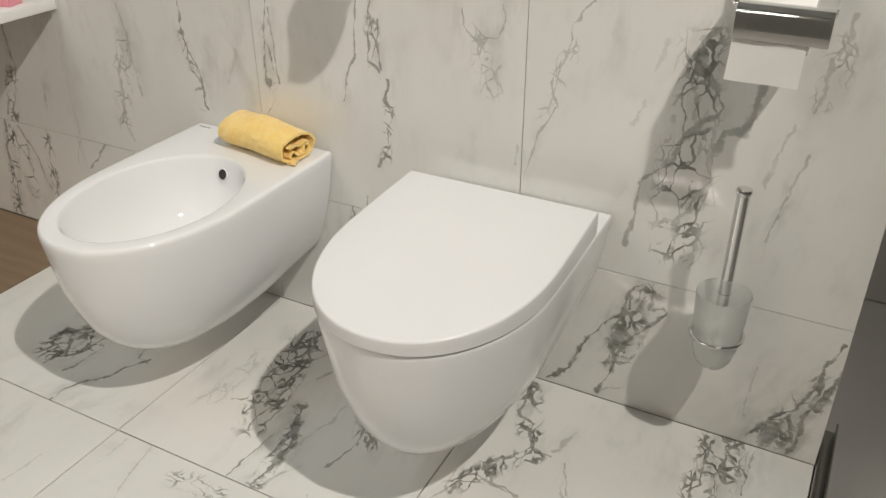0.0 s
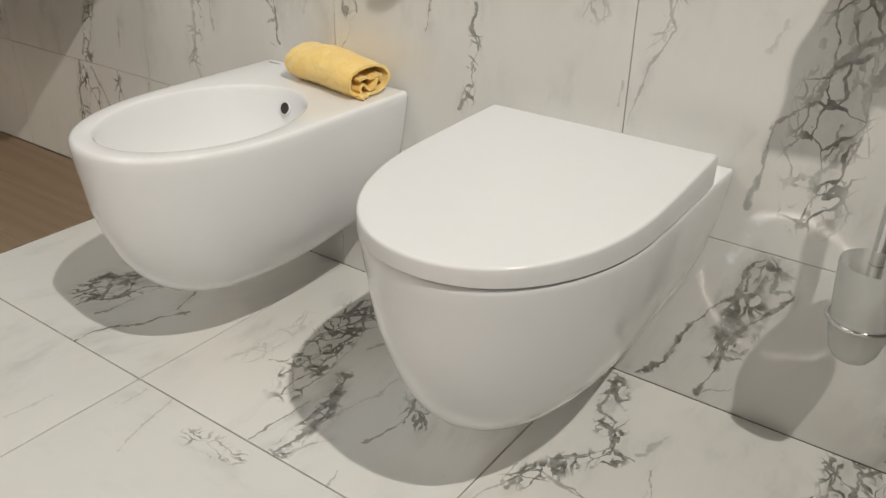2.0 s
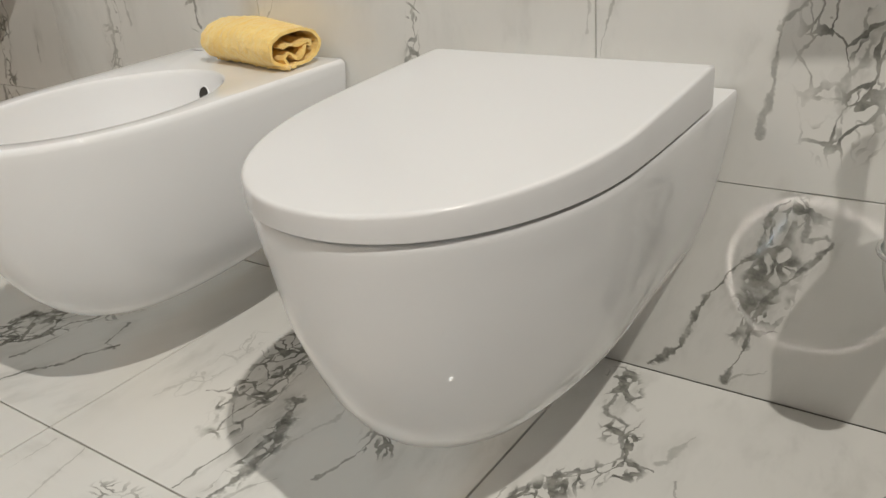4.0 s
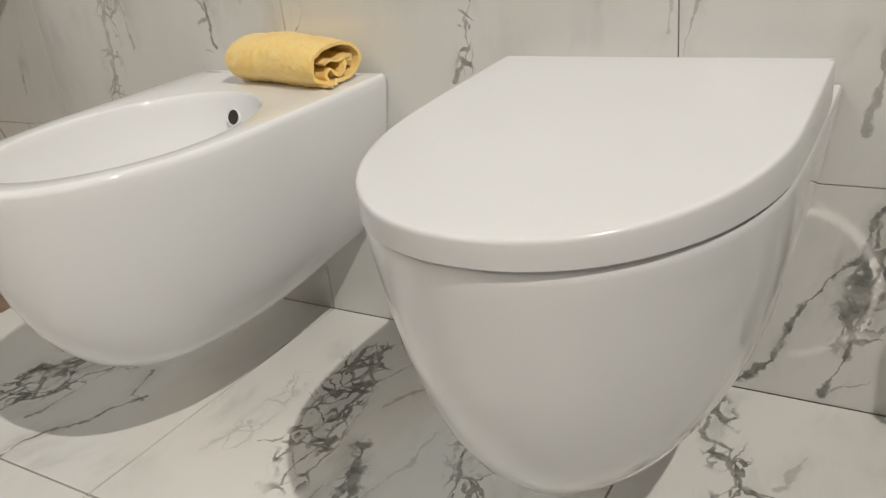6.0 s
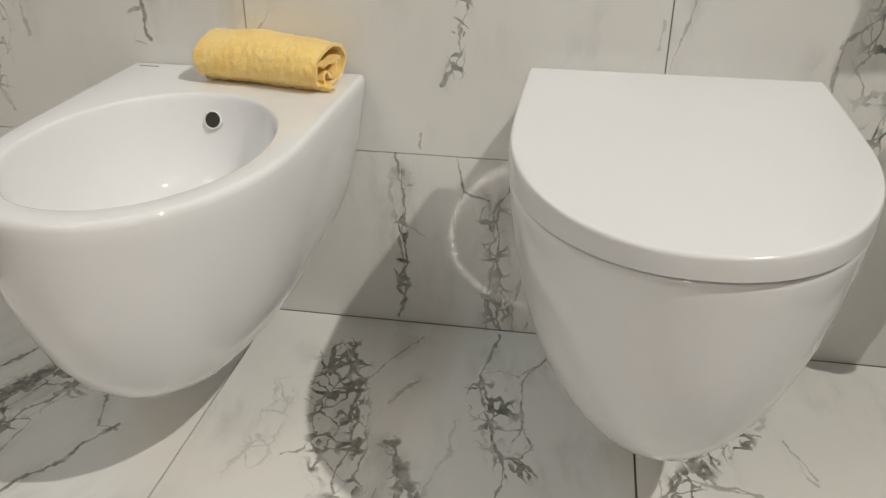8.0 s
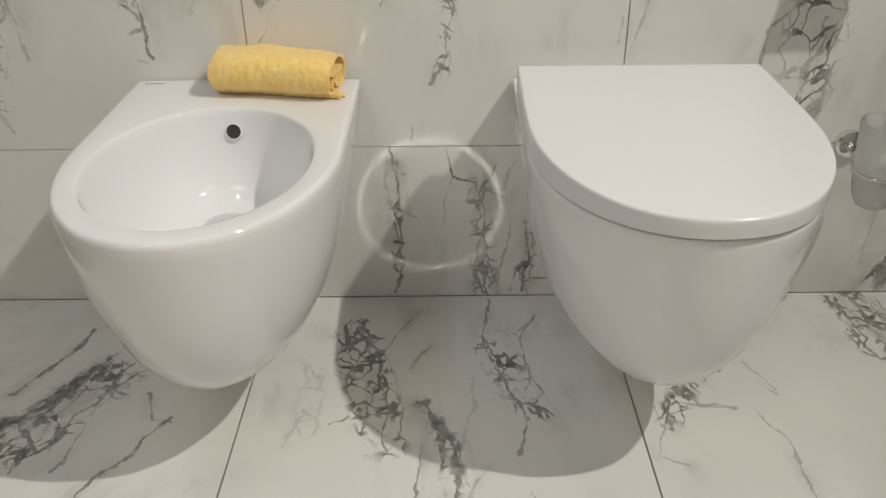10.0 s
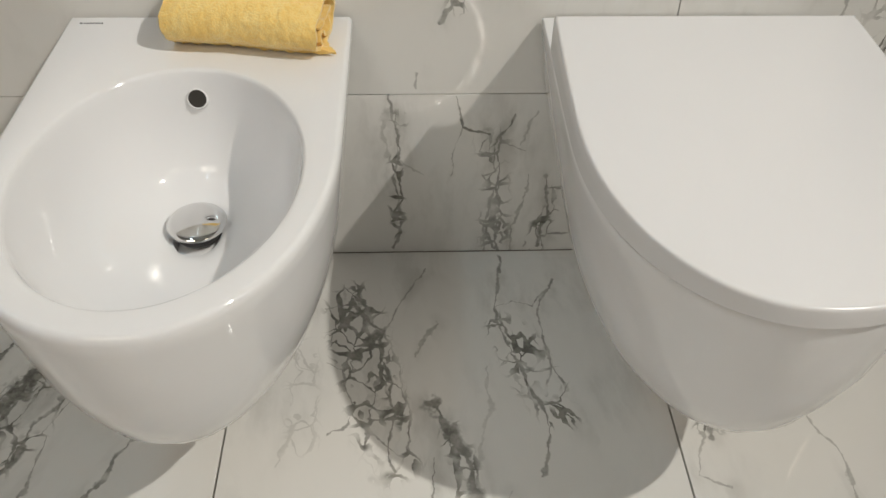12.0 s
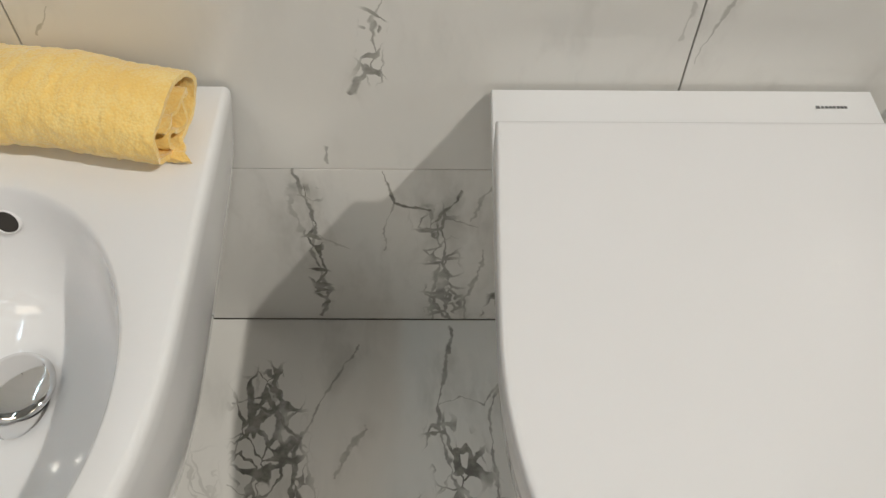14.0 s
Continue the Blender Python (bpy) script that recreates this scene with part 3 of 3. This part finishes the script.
# the metal channel along the open edge of the marble
trim = thing("trim", "brushed aluminium edge channel along the marble floor", "trim", kind="structure")
part("rail", box(1.084, 1.0875, -2.9, 0.125, -0.062, 0.012, 0.0008), M_ALU, trim)
part("rail", box(1.106, 1.1095, -2.9, 0.125, -0.062, 0.012, 0.0008), M_ALU, trim)
part("web", box(1.088, 1.1055, -2.9, 0.125, -0.062, -0.012, 0.0008), M_ALU, trim)
tagged(part("baseboard", box(1.0785, 1.0825, 0.011, 0.13, 0.0, 2.7, 0.0008), M_RUBBER), "thin dark end joint of the tiled wall", "trim", kind="structure")


# ---------------------------------------------------------------- sanitary ware
def d_point(a, half, back_half, y_back, y_mid, y_front, power):
    """Outline of the bowl: a in 0..1 from the rear corner on one side round the front to the other."""
    side = 1 if a <= 0.5 else -1
    s = a * 2 if a <= 0.5 else (1 - a) * 2
    if s < 0.36:
        t = s / 0.36
        return side * (back_half + (half - back_half) * math.sin(t * math.pi / 2)), y_back + (y_mid - y_back) * t
    q = (s - 0.36) / 0.64 * math.pi / 2
    c, w = max(math.cos(q), 0.0), max(math.sin(q), 0.0)
    return side * half * c ** (2 / power), y_mid - (y_mid - y_front) * w ** (2 / power)


def d_ring(bm, z, half, back_half, y_back, y_mid, y_front, power, n=96):
    """A closed ring: the outline, then back along the wall."""
    pts = [d_point(i / n, half, back_half, y_back, y_mid, y_front, power) for i in range(n + 1)]
    k = 12
    pts += [(-back_half + 2 * back_half * i / k, y_back) for i in range(1, k)]
    zz = z if callable(z) else (lambda x, y: z)
    return [bm.verts.new((x, y, zz(x, y))) for x, y in pts]


SECTIONS = [  # share of the height, half width, half width at the wall, front, start of the front curve
    (-0.012, 0.080, 0.075, -0.358, -0.13), (-0.008, 0.098, 0.096, -0.385, -0.13), (0.0, 0.106, 0.108, -0.399, -0.13), (0.018, 0.111, 0.115, -0.411, -0.135),
    (0.06, 0.118, 0.124, -0.440, -0.15), (0.13, 0.129, 0.132, -0.466, -0.17), (0.22, 0.141, 0.140, -0.490, -0.19), (0.33, 0.152, 0.149, -0.510, -0.21),
    (0.47, 0.163, 0.158, -0.525, -0.22), (0.62, 0.171, 0.167, -0.537, -0.23), (0.78, 0.177, 0.173, -0.541, -0.235), (0.92, 0.1795, 0.1785, -0.546, -0.24),
    (0.970, 0.180, 0.1795, -0.547, -0.24), (0.988, 0.1785, 0.178, -0.545, -0.24), (0.9985, 0.1755, 0.1755, -0.542, -0.24), (1.0, 0.172, 0.1735, -0.539, -0.24),
]

CRISP_RIM = [(0.990, 0.1797, 0.1790, -0.5467, -0.24), (0.9975, 0.1786, 0.1782, -0.5455, -0.24), (1.0, 0.1765, 0.1768, -0.543, -0.24)]


def shell(bm, power, front_shift=0.0, straight=0.0, crisp=False):
    """The outer skin: the underside rises from the front to the wall."""
    rings = []
    sections = SECTIONS[:-3] + CRISP_RIM if crisp else SECTIONS
    for share, half, back, front, mid in sections:
        if crisp:
            half += 0.0030 * max(share, 0.0)
        inset = 0.0 if share < 0.98 else (share - 0.98) * 0.12

        def level(x, y, share=share):
            low = 0.120 + 0.050 * max(0.0, 1 + y / 0.38)
            return low + (0.417 - low) * share

        rings.append(d_ring(bm, level, half, back, -0.0025 - inset, mid - straight * max(share, 0.0), front - front_shift, 2.0 + (power - 2.0) * max(share, 0.0)))
    skin(bm, rings)
    bm.faces.new(rings[0])
    return rings


def bidet(at):
    top = thing("bidet", "glossy white ceramic wall-hung bidet under a rolled towel", "bidet", at)
    bm = bmesh.new()
    rings = shell(bm, 2.16, 0.0, 0.035)
    outer = rings[-1]
    cy, a, b = -0.321, 0.1465, 0.1955

    def basin(f, z, shift):
        made = []
        for v in outer:
            ang = math.atan2((v.co.y - cy) / b, v.co.x / a)
            made.append(bm.verts.new((a * f * math.cos(ang), cy + shift + b * f * math.sin(ang), z)))
        return made

    prof = [(1.0, 0.417, 0), (0.985, 0.4162, 0), (0.972, 0.413, 0), (0.962, 0.406, 0), (0.95, 0.395, 0.0), (0.925, 0.375, 0.002), (0.885, 0.35, 0.006), (0.82, 0.325, 0.013),
            (0.72, 0.303, 0.024), (0.60, 0.289, 0.036), (0.46, 0.280, 0.048), (0.33, 0.275, 0.058), (0.24, 0.272, 0.064), (0.19, 0.268, 0.066), (0.17, 0.255, 0.066)]
    rows = [outer] + [basin(*p) for p in prof]
    skin(bm, rows)
    bm.faces.new(rows[-1])
    part("bowl", bm, M_CERAMIC, top)
    # overflow hole with a rounded lip, in the rear slope of the basin
    slope = pose(0, -0.1406, 0.3824, 70, 0, 0)
    part("overflow", lathe([(0.0, -0.012), (0.0100, -0.012), (0.0105, -0.001), (0.0110, 0.0005), (0.0116, 0.0006), (0.0124, -0.0002), (0.0132, -0.003)], 32, slope), M_CERAMIC, top)
    # a dark disc just below the lip paints the shade inside the hole
    part("hole", lathe([(0.0, -0.0008), (0.0106, -0.0008), (0.0106, -0.005)], 32, slope), M_HOLE_SHADE, top, "dark disc painted as the shade inside the overflow hole")
    plug = part("plug", lathe([(0.0, 0.0085), (0.028, 0.0078), (0.0330, 0.0066), (0.0350, 0.004), (0.0345, 0.001), (0.0325, 0.0), (0.0, 0.0)], 56, pose(0, -0.247, 0.2775)), M_CHROME, top, "chrome push-open waste plug")
    part("seal", lathe([(0.026, -0.014), (0.0275, -0.008), (0.0275, -0.0002), (0.020, -0.0002)], 40, pose(0, -0.247, 0.2775)), M_RUBBER, plug)
    mark(top, -0.146, -0.020, 0.4174)
    return top


def mark(top, x, y, z):
    """Maker's sign: a small square and a row of bars."""
    part("print_mark", box(x - 0.0150, x - 0.0117, y - 0.0016, y + 0.0016, z - 0.0004, z + 0.0002), M_PRINT, top)
    for i in range(7):
        u = x - 0.0100 + i * 0.0036
        part("print_mark", box(u, u + (0.0026 if i % 3 else 0.0022), y - 0.0013, y + 0.0013, z - 0.0004, z + 0.0002), M_PRINT, top)


def toilet(at):
    top = thing("toilet", "white ceramic wall-hung toilet with its lid closed", "toilet", at)
    bm = bmesh.new()
    rings = shell(bm, 2.14, -0.001, 0.055, True)
    inner = d_ring(bm, 0.4165, 0.15, 0.145, -0.03, -0.28, -0.50, 2.1)
    skin(bm, [rings[-1], inner])
    bm.faces.new(inner)
    part("bowl", bm, M_CERAMIC, top)
    bm = bmesh.new()
    rings = [d_ring(bm, z, 0.179 - e, 0.172 - e, -0.105, -0.285, -0.541 + e, 2.12) for z, e in ((0.4168, 0.012), (0.4168, 0.010), (0.4175, 0.009), (0.4203, 0.009), (0.4203, 0.012))]
    skin(bm, rings)
    bm.faces.new(rings[0]), bm.faces.new(rings[-1])
    part("seat", bm, M_LID, top)
    bm = bmesh.new()

    def height(x, y):
        return 0.467 + 0.050 * (y + 0.09)

    rings = []
    for dz, e in ((-1, 0.008), (-1, 0.0012), (-0.99, 0.0002), (-0.4, 0.0), (-0.0040, 0.0), (-0.0020, 0.0005), (-0.0008, 0.0014), (-0.0001, 0.0030), (0.0, 0.0055), (0.0002, 0.03), (0.0004, 0.07)):
        zz = (lambda x, y, d=dz: 0.4203 if d <= -0.995 else 0.4212 if d == -0.99 else (0.4212 + height(x, y)) / 2 if d == -0.4 else height(x, y) + d)
        rings.append(d_ring(bm, zz, 0.185 - e, 0.181 - e, -0.094 - e, -0.292, -0.550 + e, 2.14))
    skin(bm, rings)
    bm.faces.new(rings[0]), bm.faces.new(rings[-1])
    part("lid", bm, M_LID, top, "smooth white soft-close lid")
    for s in (-1, 1):
        part("hinge", lathe([(0.0, 0.014), (0.011, 0.014), (0.012, 0.012), (0.012, 0.0), (0.0, 0.0)], 28, pose(s * 0.07, -0.098, 0.4168)), M_CHROME, top, "small chrome hinge post")
    mark(top, 0.136, -0.026, 0.4174)
    return top


toilet(pose(0.476, 0, 0.001))
bidet(pose(-0.129, 0, 0.003))


# ---------------------------------------------------------------- rolled towel
def towel(at):
    length, thick = 0.184, 0.0050
    path = []
    for i in range(15):  # loose end, lying along the deck
        path.append((-0.033 + 0.025 * i / 14, 0.0052 + 0.001 * math.sin(i * 0.5)))
    for i in range(1, 61):  # outer turn: back, up, over and down the front
        a = -math.pi / 2 + 2 * math.pi * 0.955 * i / 60
        path.append((-0.006 + 0.0460 * math.copysign(abs(math.cos(a)) ** 0.85, math.cos(a)), 0.0345 + 0.0295 * math.copysign(abs(math.sin(a)) ** 0.9, math.sin(a))))
    for i in range(1, 34):  # wavy inner folds
        t = i / 33
        path.append((-0.030 + 0.055 * t, 0.0150 + 0.014 * t + 0.0085 * math.sin(t * 9.0)))
    for i in range(1, 30):
        t = i / 29
        path.append((0.027 - 0.058 * t, 0.0355 + 0.006 * math.sin(t * 3.1) + 0.004 * math.sin(t * 8.0 + 1)))
    left, right = [], []
    for i, (u, v) in enumerate(path):
        a, b = path[max(0, i - 1)], path[min(len(path) - 1, i + 1)]
        d = math.hypot(b[0] - a[0], b[1] - a[1]) or 1e-6
        nx, ny = -(b[1] - a[1]) / d * thick / 2, (b[0] - a[0]) / d * thick / 2
        left.append((u + nx, v + ny))
        right.append((u - nx, v - ny))
    outline = left + right[::-1]
    bm = bmesh.new()
    rows = []
    n = 110
    for k in range(n + 1):
        x = -length / 2 + length * k / n
        row = []
        for i, (u, v) in enumerate(outline):
            j = i if i < len(path) else 2 * len(path) - 1 - i
            w = noise.noise((x * 16, u * 16, v * 16)) * 0.0035 + noise.noise((x * 120, u * 120, v * 120)) * 0.0018 + noise.noise((x * 420, u * 420, v * 420)) * 0.0009
            out = Vector((0, u + 0.008, v - 0.038)).normalized()
            sag = 1.03 - 0.13 * abs(k / n - 0.38) ** 1.5 / 0.48
            edge = 0.006 * noise.noise((j * 0.11, 3.0 if k < n / 2 else 9.0, 1.0)) * (abs(2 * k / n - 1) ** 4)
            tail = 0.018 * max(0.0, 1 - j / 14) * (k / n) ** 5
            row.append(bm.verts.new((x + edge + tail, u + out.y * w, max(0.0008, v * sag + out.z * w))))
        rows.append(row)
    skin(bm, rows)
    m = len(path)
    for row in (rows[0], rows[-1]):
        for i in range(m - 1):
            bm.faces.new((row[i], row[i + 1], row[2 * m - 2 - i], row[2 * m - 1 - i]))
    return tagged(part("towel", bm, M_TOWEL, at=at), "rolled yellow terry towel lying on the bidet", "towel")


towel(pose(-0.0665, -0.056, 0.42, 0, 0, -10))


# ---------------------------------------------------------------- toilet brush
def toilet_brush(x, y):
    top = thing("toilet_brush", "chrome toilet brush in a frosted glass wall holder", "toilet brush", pose(x, y, 0))
    ring = part("holder_ring", ring_tube(0.0425, 0.0034, m=pose(0, 0, 0.291)), M_CHROME, top)
    part("wall_rosette", lathe([(0.0, 0.012), (0.020, 0.012), (0.0235, 0.010), (0.0245, 0.004), (0.0245, 0.0), (0.0, 0.0)], 40, pose(-0.012, -y - 0.0006, 0.30, 90, 0, 0)), M_CHROME, ring)
    part("arm", lathe([(0.0, 0.0), (0.007, 0.0), (0.007, 0.046), (0.0, 0.046)], 24, pose(-0.010, -y - 0.004, 0.296, 100, 0, 0)), M_CHROME, ring)
    part("tumbler", lathe([(0.0, 0.224), (0.014, 0.226), (0.024, 0.232), (0.0315, 0.245), (0.0362, 0.265), (0.0383, 0.287), (0.0420, 0.330), (0.0445, 0.370), (0.0437, 0.3725), (0.0425, 0.371), (0.0398, 0.330), (0.0363, 0.288), (0.0342, 0.266), (0.0295, 0.248), (0.022, 0.237), (0.0, 0.232)], 64), M_FROST, top, "guessed frosted tumbler, added for its shadow on the wall with a rounded foot")
    stick = part("handle", lathe([(0.0, 0.31), (0.0098, 0.31), (0.0098, 0.548), (0.0105, 0.550), (0.0125, 0.552), (0.0128, 0.556), (0.0115, 0.559), (0.0, 0.560)], 36), M_CHROME, top, "slim chrome handle with a flat cap")
    part("collar", ring_tube(0.0098, 0.0008, 36, 8, pose(0, 0, 0.372)), M_CHROME, stick)
    part("brush_head", lathe([(0.0, 0.250), (0.018, 0.250), (0.024, 0.262), (0.024, 0.300), (0.012, 0.318), (0.0, 0.318)], 32), M_BRISTLE, top)
    return top


toilet_brush(0.879, -0.094)


# unseen and guessed: a tumbler added to cast the rounded shadow on the wall
def shadow_tumbler(x, y, z):
    top = thing("shadow_tumbler", "unseen frosted tumbler in a chrome ring, added to cast a wall shadow", "tumbler holder", pose(x, y, z))
    ring = part("holder_ring", ring_tube(0.0330, 0.0034, m=pose(0, 0, 0.030)), M_CHROME, top)
    part("wall_rosette", lathe([(0.0, 0.012), (0.020, 0.012), (0.0235, 0.010), (0.0245, 0.004), (0.0245, 0.0), (0.0, 0.0)], 40, pose(0, -y - 0.0006, 0.03, 90, 0, 0)), M_CHROME, ring)
    part("arm", lathe([(0.0, 0.0), (0.007, 0.0), (0.007, -y - 0.037), (0.0, -y - 0.037)], 24, pose(0, -y - 0.004, 0.03, 90, 0, 0)), M_CHROME, ring)
    part("tumbler", lathe([(0.0, 0.0), (0.019, 0.0), (0.025, 0.005), (0.0295, 0.022), (0.0310, 0.06), (0.0320, 0.112), (0.0300, 0.112), (0.0292, 0.06), (0.0272, 0.024), (0.023, 0.010), (0.0, 0.008)], 56), M_FROST, top, "guessed frosted tumbler, added for its shadow on the wall")


shadow_tumbler(0.224, -0.12, 0.842)


# ---------------------------------------------------------------- paper holder
def paper_holder():
    top = thing("paper_holder", "chrome wall-mounted toilet paper holder with a hinged cover", "paper holder", pose(0.888, -0.062, 0.814))
    part("wall_rosette", lathe([(0.0, 0.014), (0.021, 0.014), (0.026, 0.011), (0.027, 0.004), (0.027, 0.0), (0.0, 0.0)], 44, pose(-0.063, 0.0615, 0.010, 90, 0, 0)), M_CHROME, top)
    part("arm", lathe([(0.0, 0.0), (0.006, 0.0), (0.006, 0.052), (0.0, 0.052)], 20, pose(-0.068, 0.055, 0.012, 92, 0, 0)), M_CHROME, top)
    part("bar", lathe([(0.0, -0.075), (0.006, -0.075), (0.006, 0.062), (0.0, 0.062)], 20, pose(0, 0, 0.010, 0, 90, 0)), M_CHROME, top)
    side = [(-0.058, -0.024), (-0.0585, 0.010)]
    side += [(-0.0585 + 0.016 * (1 - math.cos(a * math.pi / 16)), 0.010 + 0.016 * math.sin(a * math.pi / 16)) for a in range(1, 8)]
    side += [(-0.0425 + 0.090 * k / 10, 0.026 + 0.016 * math.sin(k / 10 * 1.9)) for k in range(11)]
    bm = bmesh.new()
    rows = [[bm.verts.new((x, y, z)) for x in (-0.062, -0.0605, -0.057, 0.057, 0.0605, 0.062)] for y, z in side]
    skin(bm, rows, False)
    bmesh.ops.recalc_face_normals(bm, faces=bm.faces)
    bmesh.ops.solidify(bm, geom=bm.faces[:], thickness=0.0016)
    part("cover", bm, M_CHROME, top, "curved polished chrome cover")
    return top


def paper_roll():
    top = thing("toilet_roll", "white toilet paper roll with its end hanging down", "toilet roll", pose(0.875, -0.062, 0.814))
    turn = pose(0, 0, 0, 0, 90, 0)
    part("roll", lathe([(0.020, -0.049), (0.050, -0.049), (0.051, -0.047), (0.051, 0.047), (0.050, 0.049), (0.020, 0.049)], 56, turn), M_PAPER, top)
    part("core", lathe([(0.019, -0.0495), (0.0205, -0.0495), (0.0205, 0.0495), (0.019, 0.0495), (0.019, -0.0495)], 40, turn), M_CARD, top, "brown cardboard core")
    bm = bmesh.new()
    rows = []
    for k in range(18):
        z = 0.005 - 0.085 * k / 17
        y = -0.0520 - 0.024 * max(0.0, k / 17 - 0.25) ** 1.2
        rows.append([bm.verts.new((x, y + 0.001 * math.sin(x * 60 + k * 0.4), z)) for x in [-0.049 + 0.098 * i / 14 for i in range(15)]])
    skin(bm, rows, False)
    bmesh.ops.solidify(bm, geom=bm.faces[:], thickness=0.0006)
    part("sheet", bm, M_PAPER, top, "hanging paper end")
    return top


paper_holder()
paper_roll()

# ---------------------------------------------------------------- shelf
shelf = thing("wall_shelf", "white lacquered shelf fixed to the tiled wall", "shelf", pose(-0.70, 0, 0.628))
part("board", box(-0.80, 0.0, -0.36, -0.0006, 0.0, 0.024, 0.0015), M_SHELF, shelf)
for i, (x, y, w, h) in enumerate(((-0.10, -0.16, 0.05, 0.07), (-0.045, -0.09, 0.045, 0.06))):
    b = part("gift_box", box(-w / 2, w / 2, -w / 2, w / 2, 0, h, 0.002), M_PINK, at=pose(-0.70 + x, y, 0.652, 0, 0, 12 * i))
    tagged(b, "small pink cardboard box standing on the shelf", "box", "boxes on the shelf")

# ---------------------------------------------------------------- lamps with a visible body
def led_tube():
    top = thing("led_tube", "slim cool white LED tube under the ceiling", "lamp", pose(-0.72, -1.0, 2.55))
    part("diffuser", lathe([(0.0, -0.6), (0.014, -0.6), (0.014, 0.6), (0.0, 0.6)], 16, pose(0, 0, 0, 90, 0, 0)), M_TUBE, top)
    part("body", box(-0.016, 0.016, -0.61, 0.61, 0.016, 0.6495, 0.002), M_ALU, top)


led_tube()


def lit_mirror():
    top = thing("round_mirror", "round wall mirror with a glowing LED rim", "mirror", pose(0.10, -3.5985, 1.62, -90, 0, 0))
    part("glass", lathe([(0.0, 0.030), (0.447, 0.030), (0.450, 0.027), (0.450, 0.0), (0.0, 0.0)], 72), M_CHROME, top, "silvered mirror glass")
    part("rim", lathe([(0.4505, 0.004), (0.4505, 0.031), (0.478, 0.031), (0.478, 0.004), (0.4505, 0.004)], 72), M_RING, top, "glowing LED rim")


lit_mirror()
